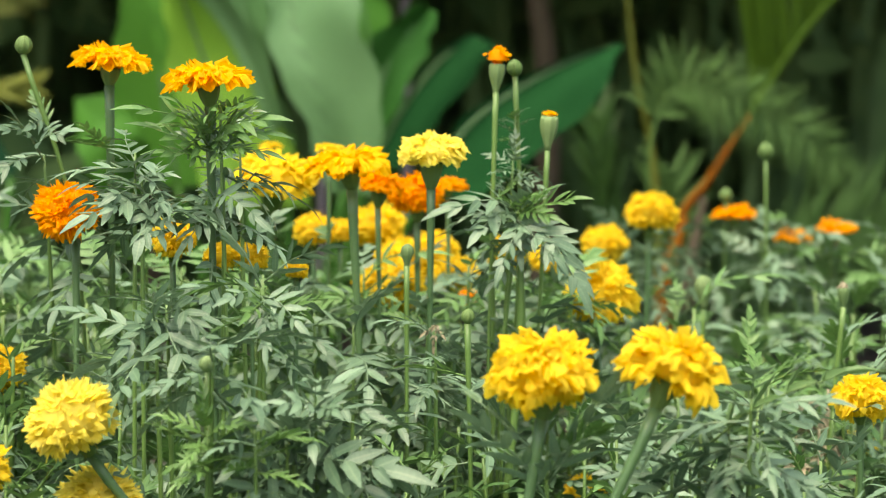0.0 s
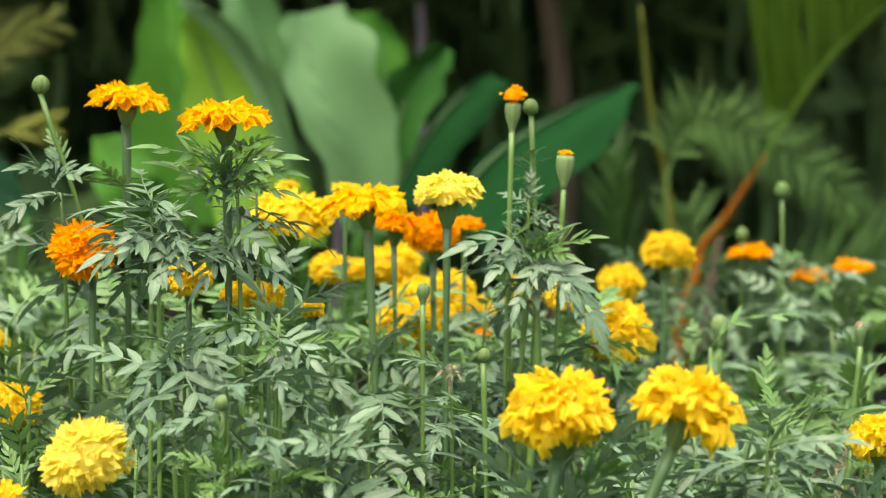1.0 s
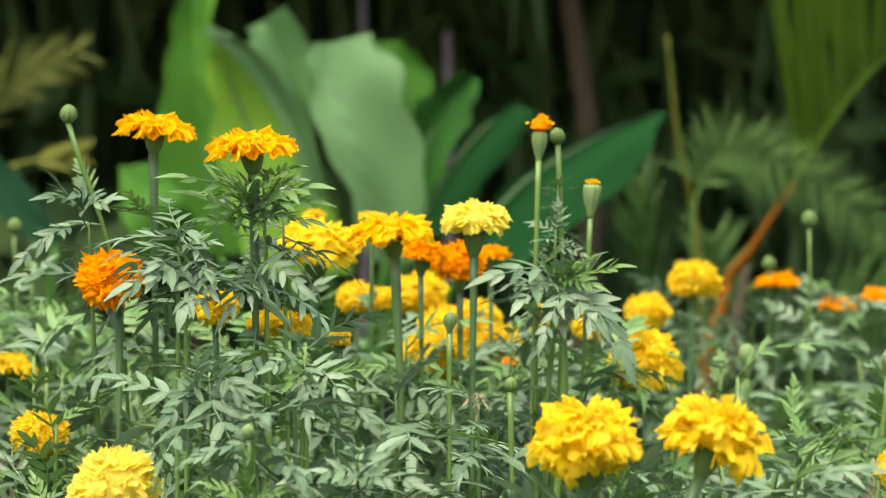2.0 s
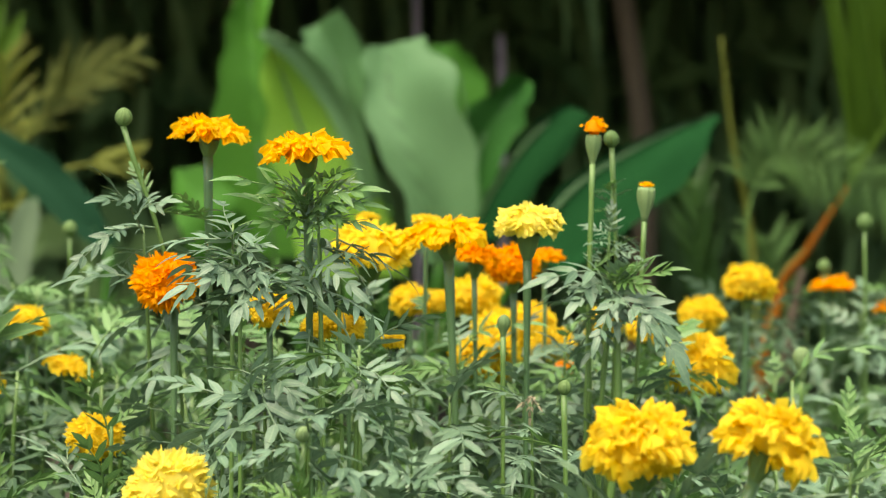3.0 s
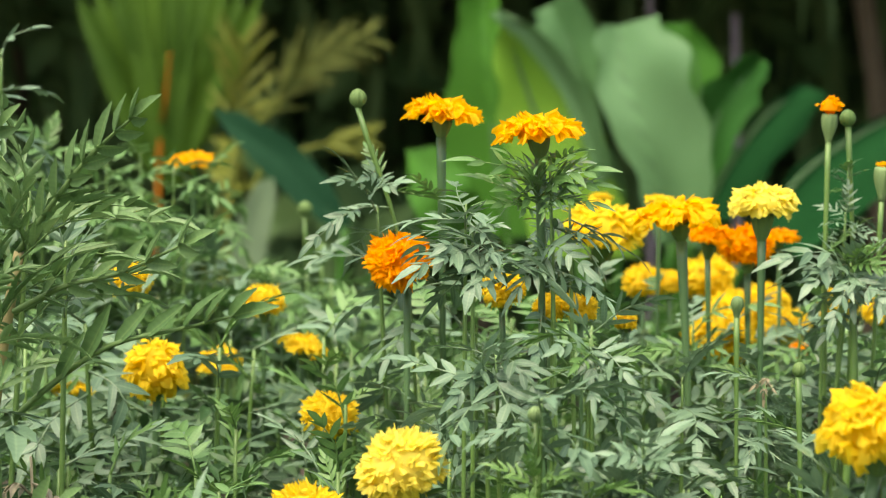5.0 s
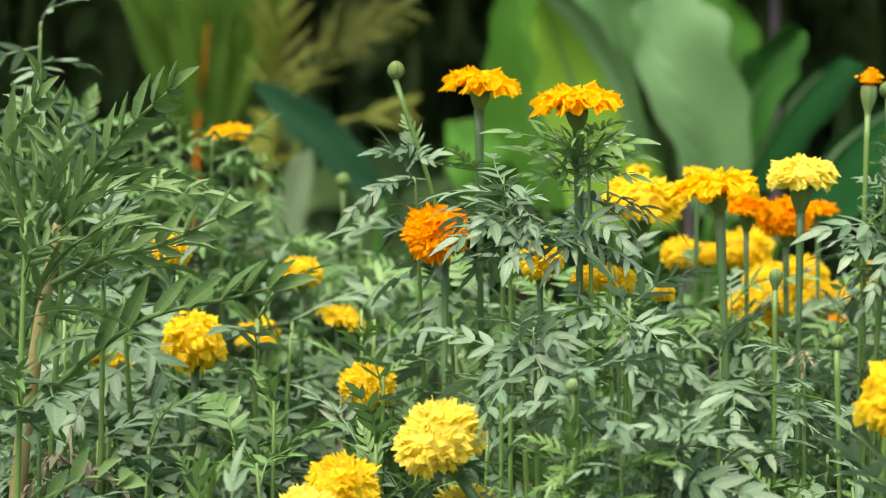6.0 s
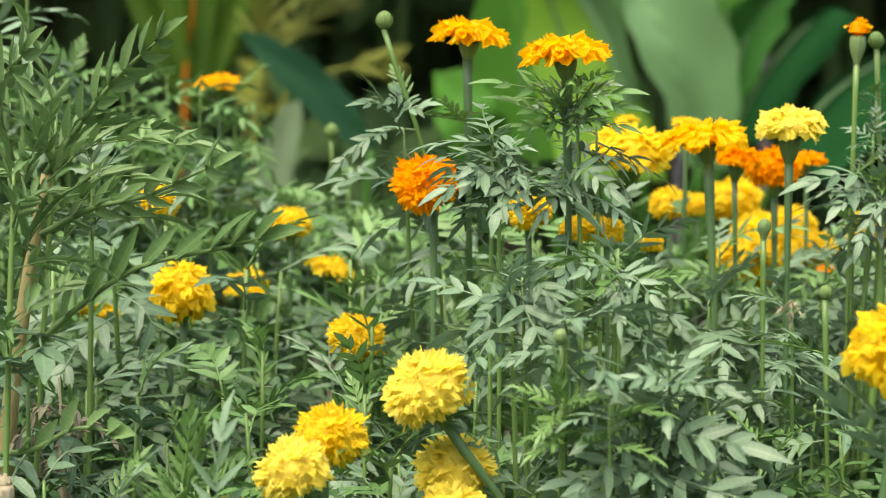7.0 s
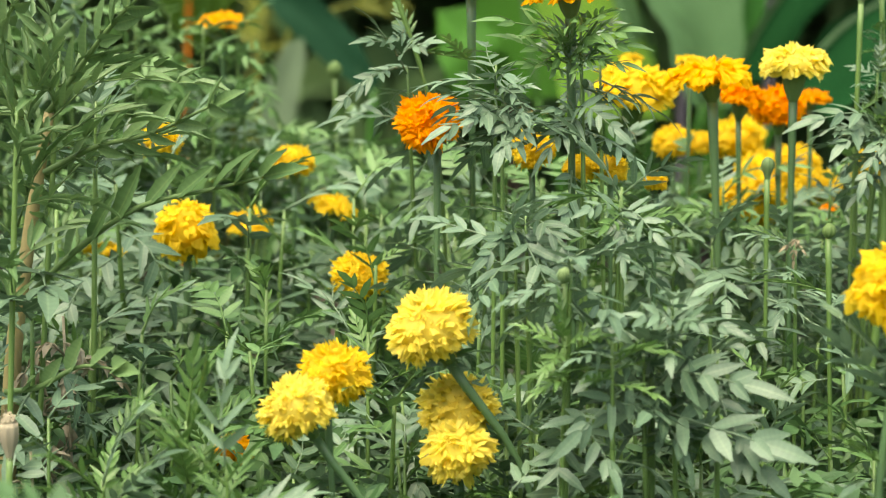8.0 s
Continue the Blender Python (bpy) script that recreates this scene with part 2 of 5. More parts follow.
rng = random.Random(7)
WIDE_LEAVES = [leaf_mesh("leaf", rng, LEAF, rng.choice((3, 4, 4, 5)), rng.uniform(.044, .060), rng.uniform(.021, .027), rng.uniform(.0062, .0080), rng.uniform(.85, 1.1), .22, rng.uniform(.05, .45)) for _ in range(9)]
NARROW_LEAVES = [leaf_mesh("leaf", rng, LEAF, rng.choice((4, 5)), rng.uniform(.052, .072), rng.uniform(.024, .030), rng.uniform(.0048, .0060), rng.uniform(.7, .95), .3, rng.uniform(.05, .4)) for _ in range(6)]
FRESH_LEAVES = [leaf_mesh("leaf", rng, FRESH, rng.choice((5, 6)), rng.uniform(.038, .052), rng.uniform(.014, .019), rng.uniform(.0030, .0039), rng.uniform(.65, .85), .4, rng.uniform(.0, .3), 0.1, 4) for _ in range(5)]
MID_LEAVES = [leaf_mesh("leaf", rng, MID_LEAF, rng.choice((4, 5)), rng.uniform(.046, .066), rng.uniform(.022, .029), rng.uniform(.0050, .0066), rng.uniform(.75, 1.0), .25, rng.uniform(.05, .4)) for _ in range(7)]
BIG_LEAVES = [leaf_mesh("leaf", rng, LEAF, rng.choice((4, 5)), .078, rng.uniform(.024, .029), rng.uniform(.0064, .0075), rng.uniform(.8, 1.0), .2, rng.uniform(.25, .5)) for _ in range(5)]
SPRAY_LEAVES = [leaf_mesh("leaf", rng, SOFT_LEAF, 6, .16, rng.uniform(.036, .042), .0078, .55, 1.0, .35, .35) for _ in range(4)]
LONG_LEAVES = [leaf_mesh("leaf", rng, SOFT_LEAF, rng.choice((4, 5)), rng.uniform(.09, .11), rng.uniform(.032, .038), rng.uniform(.0056, .0068), rng.uniform(.5, .7), .9, rng.uniform(.15, .4), 0.25) for _ in range(6)]


DEAD_LEAVES = [leaf_mesh("leaf", rng, DRY, 4, rng.uniform(.03, .045), rng.uniform(.013, .018), rng.uniform(.004, .006), .5, .9, .9, -.5) for _ in range(3)]


def leaf_pose(p, azimuth, rise, roll=0.0, size=1.0):
    """A leaf that leaves the stem at p towards the azimuth, rising by so many radians."""
    m = Matrix.Translation(p) @ Matrix.Rotation(azimuth, 4, "Z") @ Matrix.Rotation(rise, 4, "X") @ Matrix.Rotation(roll, 4, "Y")
    return m @ Matrix.Scale(size, 4)


# ---- flower heads ----
def petal(az, tip, crest, start, width, ruffle, phase, rows=6, cols=8):
    """A frilled petal that rises from the mouth to its crest and folds over to its tip."""
    radial = Vector((math.cos(az), math.sin(az), 0))
    p0, p3 = radial * start, Vector(tip)
    span = (p3 - p0).length
    p1 = p0 + Vector((0, 0, span * 0.35)) + radial * span * 0.12
    p2 = Vector(crest)
    side0 = Vector((-math.sin(az), math.cos(az), 0))
    verts, faces = [], []
    for i in range(rows + 1):
        v = i / rows
        w0, w1, w2, w3 = (1 - v) ** 3, 3 * v * (1 - v) ** 2, 3 * v * v * (1 - v), v ** 3
        p = p0 * w0 + p1 * w1 + p2 * w2 + p3 * w3
        t = ((p1 - p0) * (1 - v) ** 2 + (p2 - p1) * (2 * v * (1 - v)) + (p3 - p2) * v * v).normalized()
        side = (side0 - t * side0.dot(t)).normalized()
        n = side.cross(t)
        w = width * (0.18 + 0.82 * min(1.0, v / 0.8) ** 0.85)
        for j in range(cols + 1):
            u = 2 * j / cols - 1
            round_off = 0.42 * (1 - math.sqrt(1 - 0.97 * abs(u) ** 3.5))
            scallop = 0.11 * abs(math.sin(u * 3.4 + phase)) + 0.06 * math.cos(u * 15 + 2 * phase)
            back = width * (round_off + scallop) * v ** 4
            frill = ruffle * width * (0.16 * math.sin(u * 5 + phase) * v ** 3 + 0.13 * math.sin(u * 12 + 3 * phase) * v ** 3 + 0.16 * math.sin(u * 2.0 + phase * 2) * v)
            verts.append(p + side * (u * w) - t * back + n * (frill + 0.2 * width * u * u * (1 - v) - 0.50 * width * u * u * v * v))
    for i in range(rows):
        for j in range(cols):
            a = i * (cols + 1) + j
            faces.append((a, a + 1, a + cols + 2, a + cols + 1))
    return verts, faces


def petals_mesh(name, seed, material, count, low, high, squash, cz, width, ruffle, ragged, droop=0.0, fold=0.4, crumple=0.07, grid=(6, 8), deep=0.84):
    """A head of unit radius whose mouth lies at the origin: petals in whorls between two angles of rise."""
    r = random.Random(seed)
    out = []
    for k in range(count):
        f = (k + 0.5) / count
        rise = math.asin(math.sin(low) + (math.sin(high) - math.sin(low)) * f)
        az = k * 2.39996 + r.uniform(-0.3, 0.3)
        reach = r.uniform(1 - ragged, 1 + ragged * 0.5)
        reach *= 1 + 0.07 * math.sin(3 * az + seed) + 0.06 * math.sin(2 * az + 5 * rise)
        flat = reach * math.cos(rise)
        tip = (flat * math.cos(az), flat * math.sin(az), cz + reach * squash * math.sin(rise) - droop * max(0.0, math.cos(rise)) ** 3 * r.uniform(0.2, 1.0))
        up = rise + fold * r.uniform(0.6, 1.3)
        ridge = reach * 1.04 * math.cos(up)
        crest = (ridge * math.cos(az), ridge * math.sin(az), cz + reach * 1.04 * squash * math.sin(up))
        out.append(petal(az, tip, crest, 0.10 + 0.12 * (1 - f), width * r.uniform(0.75, 1.25), ruffle * r.uniform(0.6, 1.5), r.uniform(0, 6.3), *grid))
    # the packed inner florets
    ring = 18
    core = [Vector((deep * math.cos(a) * math.cos(b), deep * math.sin(a) * math.cos(b), cz + deep * squash * math.sin(b))) for b in [low * 0.8 + (1.5 - low * 0.8) * i / 9 for i in range(10)] for a in [6.2832 * k / ring for k in range(ring)]]
    core = [v * (1 + 0.12 * noise.noise(v * 5)) for v in core]
    out.append((core, [(i * ring + k, i * ring + (k + 1) % ring, (i + 1) * ring + (k + 1) % ring, (i + 1) * ring + k) for i in range(9) for k in range(ring)]))
    verts, faces = joined(out)
    verts = [v + noise.noise_vector(v * 3.4 + Vector((seed, 0, 0))) * crumple + noise.noise_vector(v * 7 + Vector((0, seed, 0))) * 0.035 for v in verts]
    uvs = [(j / grid[1], i / grid[0]) for _ in range(count) for i in range(grid[0] + 1) for j in range(grid[1] + 1)]
    return mesh_of(name, verts, faces, material, True, uvs + [(0, 0)] * len(core))


# for each form: seeds, then petals, angles of rise, squash, centre, breadth, ruffle, raggedness, droop, fold, crumple, grid, core
FORMS = {
    "ball": ((1, 2, 8), (195, -0.95, 1.5, 0.80, 0.45, 0.155, 2.0, 0.04, 0.0, 0.24, 0.12, (4, 11), 0.91)),
    "dome": ((13, 14, 16), (95, -0.60, 1.35, 0.60, 0.32, 0.23, 1.3, 0.08, 0.10, 0.38, 0.13, (5, 12), 0.90)),
    "flat": ((3, 4, 9), (84, -0.45, 1.2, 0.34, 0.26, 0.165, 1.6, 0.18, 0.26, 0.36, 0.15, (5, 12), 0.74)),
    "shaggy": ((5, 6, 10), (92, -1.10, 1.3, 0.78, 0.36, 0.25, 1.5, 0.05, 0.08, 0.45, 0.17, (6, 20), 0.90)),
    "ragged": ((17, 18), (76, -1.0, 1.25, 0.68, 0.34, 0.20, 1.6, 0.20, 0.12, 0.45, 0.18, (6, 18), 0.70)),
    "tassel": ((19, 20), (120, -1.35, 1.25, 1.05, 0.45, 0.17, 1.3, 0.08, 0.10, 0.45, 0.13, (5, 12), 0.86)),
}
CENTRE = {"ball": 0.55, "dome": 0.36, "flat": 0.27, "shaggy": 0.40, "ragged": 0.36, "tassel": 0.45}
PETAL_PAINT = {"amber": AMBER, "yellow": YELLOW, "lemon": LEMON, "gold": GOLD, "orange": ORANGE}


@functools.lru_cache(None)
def head_meshes(colour, form):
    seeds, shape = FORMS[form]
    return [petals_mesh("petals", k, PETAL_PAINT[colour], *shape) for k in seeds]


CALYX_MESH = mesh_of("calyx", *lathe([(0.15, -1.0), (0.18, -0.92), (0.26, -0.72), (0.345, -0.45), (0.395, -0.18), (0.42, 0.0), (0.40, 0.10), (0.30, 0.04)], 40, 0.05), CALYX)
BUD_MESH = mesh_of("bud", *lathe([(0.20, 0.0), (0.42, 0.12), (0.72, 0.45), (0.82, 0.85), (0.74, 1.3), (0.52, 1.65), (0.22, 1.85), (0.05, 1.9)], 32, 0.11), CALYX)
TUBE_BUD_MESH = mesh_of("calyx", *lathe([(0.34, -0.4), (0.40, 0.2), (0.58, 0.8), (0.82, 1.5), (0.98, 2.3), (1.0, 3.0), (0.90, 3.5), (0.66, 3.3)], 32, 0.08), PALE_CALYX)
CLOSED_BUD_MESH = mesh_of("bud", *lathe([(0.32, -0.5), (0.38, 0.1), (0.56, 0.8), (0.84, 1.5), (1.0, 2.1), (0.95, 2.7), (0.70, 3.2), (0.34, 3.5), (0.05, 3.55)], 32, 0.10), PALE_CALYX)
TUFT = {"dry": petals_mesh("petals", 15, DRY, 30, -0.2, 1.4, 1.1, 0.3, 0.16, 0.5, 0.4), "orange": petals_mesh("petals", 11, ORANGE, 26, 0.1, 1.4, 1.3, 0.35, 0.26, 0.6, 0.3), "gold": petals_mesh("petals", 12, GOLD, 30, 0.4, 1.4, 0.7, 0.2, 0.22, 0.5, 0.15)}
WORDS = {"amber": "warm golden-yellow", "yellow": "bright yellow", "lemon": "pale lemon-yellow", "gold": "golden orange-yellow", "orange": "deep orange"}
rng = random.Random(21)


def foot_of(x, y, z, lean, r):
    return Vector((x + lean[0] + r.uniform(-.015, .015), y + lean[1] + r.uniform(-.01, .02), 0))


def stem_with_leaves(plant, top, bend, thick, bare, leaves, r, neck=1.35, span=0.25, kinds=None, size=1.0, rise=(-.8, .25), bark=None):
    """The stem from the plant's foot to top (both relative to it), with leaves over a span below the bare neck."""
    top = Vector(top)
    c = [Vector((0, 0, 0)), top * 0.45 + Vector((bend * 0.6, 0, -0.01)), top * 0.8 + Vector((bend, 0, 0.0)), top]
    me = mesh_of("stem", *tube(c, [thick * 0.85, thick * 0.8, thick * 0.72, thick * 0.76, thick * neck], 16, 8), bark or STEM)
    part("stem", me, plant)
    pts = curve_points(c, 60)
    az = r.uniform(0, 6.28)
    for k in range(leaves):
        g = (k + r.uniform(0, .6)) / leaves
        p = pts[max(4, min(60, int(60 * (top.length - bare - span * (1 - g)) / top.length)))]
        az += 2.4 + r.uniform(-.5, .5)
        me = r.choice(kinds or (WIDE_LEAVES if g < .6 else NARROW_LEAVES if g < .78 else FRESH_LEAVES))
        lift = r.uniform(*rise) + (0.8 if g > .85 else 0.3 if g > .7 else 0)
        part("leaf", me, plant, leaf_pose(p, az, lift, r.uniform(-.7, .7), size * r.uniform(.75, 1.1)))


def marigold(x, y, z, wide, colour, form, lean=(0, 0), tilt=(0, 0), leaves=9, bend=0.0, bare=0.11, state="", size=1.0):
    """A flowering stem whose head is centred at x, y, z; wide is the head's breadth."""
    r = random.Random(int(x * 1000) * 7 + int(z * 1000))
    foot = foot_of(x, y, z, lean, r)
    tall = "tall" if z > 0.6 else "low" if z < 0.5 else "upright"
    plant = thing("marigold", *foot, f"{WORDS[colour]} {state or {'tassel': 'drooping', 'ball': 'round', 'dome': 'domed'}.get(form, form)} marigold flower on a {tall} green stem", "marigold flower", "marigolds in the flower bed")
    half = wide * 0.44
    turn = Matrix.Rotation(tilt[0], 4, "Y") @ Matrix.Rotation(tilt[1], 4, "X")
    top = Vector((x, y, z)) - foot + turn @ Vector((0, 0, -half * CENTRE[form]))
    cup = (0.88, 0.88, 0.80, 1) if form == "dome" else (0.64, 0.64, 0.46, 1) if form == "flat" else (0.70, 0.70, 0.66, 1)
    drop = turn @ Vector((0, 0, -half * cup[2] * 0.94))
    stem_with_leaves(plant, top + drop, bend, max(0.0023, 0.053 * wide), bare, leaves, r, 1.2, size=size, bark=FLOWER_STEM)
    head = part("flower", r.choice(head_meshes(colour, form)), plant, Matrix.Translation(top) @ turn @ Matrix.Rotation(r.uniform(0, 6.28), 4, "Z") @ Matrix.Scale(half, 4))
    part("calyx", CALYX_MESH, head, Matrix.Diagonal(cup), "ribbed green cup under the petals")
    return plant


def leafy(x, y, z, leaves=14, span=0.14, kinds=None, size=1.0, lean=(0, 0), bend=0.0, rise=(-.8, .25), thick=0.0024, words="leafy marigold shoot with feathered grey-green leaves"):
    """A shoot without a flower whose tip lies at x, y, z."""
    r = random.Random(int(x * 1000) * 3 + int(z * 1000))
    foot = foot_of(x, y, z, lean, r)
    plant = thing("marigold_shoot", *foot, words, "marigold shoot", "leafy marigold shoots")
    stem_with_leaves(plant, Vector((x, y, z)) - foot, bend, thick, 0.0, leaves, r, 0.4, span, kinds, size, rise)
    if y < 1.56:
        for k in range(7):
            h = 0.16 + (z - span - 0.16) * (k + r.random()) / 7
            p = (Vector((x, y, z)) - foot) * (h / z)
            part("leaf", r.choice(WIDE_LEAVES + BIG_LEAVES), plant, leaf_pose(p, r.uniform(0, 6.28), r.uniform(-.6, .3), r.uniform(-.6, .6), r.uniform(.85, 1.15)))
    return plant


def withered(x, y, z, leaves=9, span=0.07, lean=(0, 0), size=0.8):
    """A dead shoot with shrivelled brown leaves."""
    r = random.Random(int(x * 1000) * 11 + int(z * 1000))
    foot = foot_of(x, y, z, lean, r)
    plant = thing("withered_shoot", *foot, "withered brown marigold shoot with shrivelled leaves", "dead shoot", "withered shoots")
    top = Vector((x, y, z)) - foot
    c = [Vector((0, 0, 0)), top * 0.5 + Vector((.01, 0, 0)), top]
    part("stem", mesh_of("stem", *tube(c, [.0026, .002, .0012], 10, 6), DRY), plant)
    pts = curve_points(c, 50)
    for k in range(leaves):
        p = pts[max(5, int(50 * (1 - span / top.length * (k + r.random()) / leaves)) - 1)]
        part("leaf", r.choice(DEAD_LEAVES), plant, leaf_pose(p, r.uniform(0, 6.28), r.uniform(-1.4, .4), r.uniform(-1, 1), size * r.uniform(.6, 1.1)))
    return plant


def branch_leaf(plant, start, end, me, roll=0.0, length=0.105):
    """One long leaf of a plant from a place on its stem to where its tip hangs."""
    a, b = Vector(start) - plant.location, Vector(end) - plant.location
    way = b - a
    az = math.atan2(-way.x, way.y)
    up = math.atan2(way.z, math.hypot(way.x, way.y))
    part("leaf", me, plant, leaf_pose(a, az, up, -roll, way.length / length))


def spray(plant, way_points, pairs, length, width, sides, lean, seed):
    """A long arching leaf with a thick stalk and channelled, upright, toothed leaflets along it."""
    r = random.Random(seed)
    pts = relative(way_points, plant.location)
    fine = curve_points(pts, 40)
    out = [tube(pts, [0.0026, 0.0019, 0.0009], 14, 6)]
    up = Vector((0, -0.15, 1))
    for k in range(pairs):
        f = 0.20 + 0.78 * k / (pairs - 1)
        i = min(39, int(40 * f))
        t = (fine[i + 1] - fine[i]).normalized()
        rise = (up - t * up.dot(t)).normalized()
        for s in sides:
            way = t * lean + rise * (s * (1 - lean * 0.5)) + Vector((r.uniform(-.12, .12), r.uniform(-.35, .2), r.uniform(-.1, .1)))
            size = length * (0.7 + 0.3 * math.sin(math.pi * f)) * r.uniform(.85, 1.12) * (1 if s > 0 else .85)
            out.append(leaflet(fine[i], way, Vector((-0.5, -0.8, 0.5 * s)), size, width * r.uniform(.85, 1.1), 0.55, r.uniform(-.10, .12), r.uniform(-.5, .5), 7))
    out.append(leaflet(fine[40], fine[40] - fine[37], Vector((-0.4, -0.8, 0.5)), length * 0.85, width, 0.5, 0.05, 0.0, 7))
    uvs = [(0.5, 0)] * len(out[0][0])
    for v, _ in out[1:]:
        uvs += [((0, 0.5, 1)[i % 3], i // 3 / (len(v) // 3 - 1)) for i in range(len(v))]
    part("leaf", mesh_of("leaf", *joined(out), SOFT_LEAF, True, uvs), plant, None, "long arching leaf with folded leaflets")


def relative(points, foot):
    return [Vector(p) - foot for p in points]


def budded(x, y, z, wide, form="bud", tuft="", lean=(0, 0), leaves=6, bend=0.0, bare=0.1, material=None, thick=0.0023, size=1.0):
    """A stem with a closed or opening bud whose base lies at x, y, z."""
    r = random.Random(int(x * 1000) * 5 + int(z * 1000))
    foot = foot_of(x, y, z, lean, r)
    words = "dried brown seed head on a thin stem" if tuft == "dry" else "green bud with an orange tuft of petals opening" if tuft else "closed round green marigold bud on a thin stem"
    plant = thing("marigold_bud", *foot, words, "flower bud", "marigold buds")
    top = Vector((x, y, z)) - foot
    stem_with_leaves(plant, top, bend, thick, bare, leaves, r, 1.1, 0.2, size=size)
    me = BUD_MESH if form == "bud" else TUBE_BUD_MESH if tuft else CLOSED_BUD_MESH
    if material:
        me = me.copy()
        me.materials[0] = material
    bud = part("bud" if form == "bud" else "calyx", me, plant, Matrix.Translation(top) @ Matrix.Rotation(r.uniform(-.12, .12), 4, "Y") @ Matrix.Scale(wide * 0.6, 4))
    if tuft:
        part("petals", TUFT[tuft], bud, Matrix.Translation((0, 0, 3.25)) @ Matrix.Scale(0.95 if tuft == "gold" else 1.5 if tuft == "orange" else 1.0, 4), "withered brown petals" if tuft == "dry" else "orange petals")
    return plant


# ---- the ground ----
def ground():
    n = 80
    verts, faces = [], []
    for i in range(n + 1):
        for j in range(n + 1):
            x, y = ((i / n) * 2 - 1), ((j / n) * 2 - 1)
            x, y = 400 * x * abs(x) ** 3, 400 * y * abs(y) ** 3 + 2.5
            verts.append((x, y, 0.02 * noise.noise((x * 3, y * 3, 0)) if abs(x) < 20 and abs(y) < 20 else 0))
    for i in range(n):
        for j in range(n):
            a = i * (n + 1) + j
            faces.append((a, a + n + 1, a + n + 2, a + 1))
    tagged(new("ground", mesh_of("ground", verts, faces, SOIL)), "dark bare garden soil under the plants", "ground", kind="structure")


ground()

# ---- broad-leaved plants behind the bed ----
def blade_mesh(name, mid, widths, facing, material, fold=0.15, wave=0.04, steps=34, cols=12, seed=0):
    """A broad leaf along a midrib, facing a direction, with a width for each stretch of its length."""
    pts = curve_points(mid, steps)
    facing = Vector(facing).normalized()
    verts, faces, uvs = [], [], []
    for layer in (0, 1):
        for i, p in enumerate(pts):
            t = (pts[min(i + 1, steps)] - pts[max(i - 1, 0)]).normalized()
            side = t.cross(facing).normalized()
            n = side.cross(t)
            f = i / steps * (len(widths) - 1)
            k = min(int(f), len(widths) - 2)
            g = f - k
            g = g * g * (3 - 2 * g)
            w = (widths[k] * (1 - g) + widths[k + 1] * g) / 2
            w *= math.sqrt(max(0.0, 1 - max(0.0, (i / steps - 0.8) / 0.2) ** 2)) * 0.98 + 0.02
            for j in range(cols + 1):
                u = 2 * j / cols - 1
                edge = 1 + 0.10 * noise.noise((i * 0.45, 3 * (u > 0), seed * 1.7)) * abs(u)
                ripple = wave * (math.sin(i * 0.4 + seed + (2 if u > 0 else 0)) * abs(u) ** 2 + 0.5 * math.sin(i * 0.3 + u * 3 + seed))
                verts.append(p + side * (u * w * edge) + n * (fold * abs(u) * w + ripple * w - layer * 0.0015))
                uvs.append((abs(u), i / steps * 0.35 - 0.65 * abs(u)))
    m = (steps + 1) * (cols + 1)
    for layer in (0, 1):
        for i in range(steps):
            for j in range(cols):
                a = layer * m + i * (cols + 1) + j
                q = (a, a + 1, a + cols + 2, a + cols + 1)
                faces.append(q if layer == 0 else q[::-1])
    return mesh_of(name, verts, faces, material, True, uvs)


def broad_leaf(plant, mid, widths, facing, material, fold=0.15, wave=0.05, seed=0, rib=0.006, stalk=True):
    foot = plant.location
    mid = relative(mid, foot)
    blade = part("leaf", blade_mesh("leaf", mid, widths, facing, material, fold, wave, seed=seed), plant)
    off = -Vector(facing).normalized() * rib * 0.9
    part("midrib", mesh_of("midrib", *tube([p + off for p in mid], [rib, rib * 0.7, rib * 0.3], 12, 6), PALE), blade)
    if stalk:
        base = Vector((mid[0].x * 0.3, mid[0].y * 0.3, -0.0))
        part("stalk", mesh_of("stalk", *tube([base, (base + mid[0]) / 2 + Vector((0, 0, .05)), mid[0] + off], [0.016, 0.012, 0.008], 8, 8), BROAD), plant)


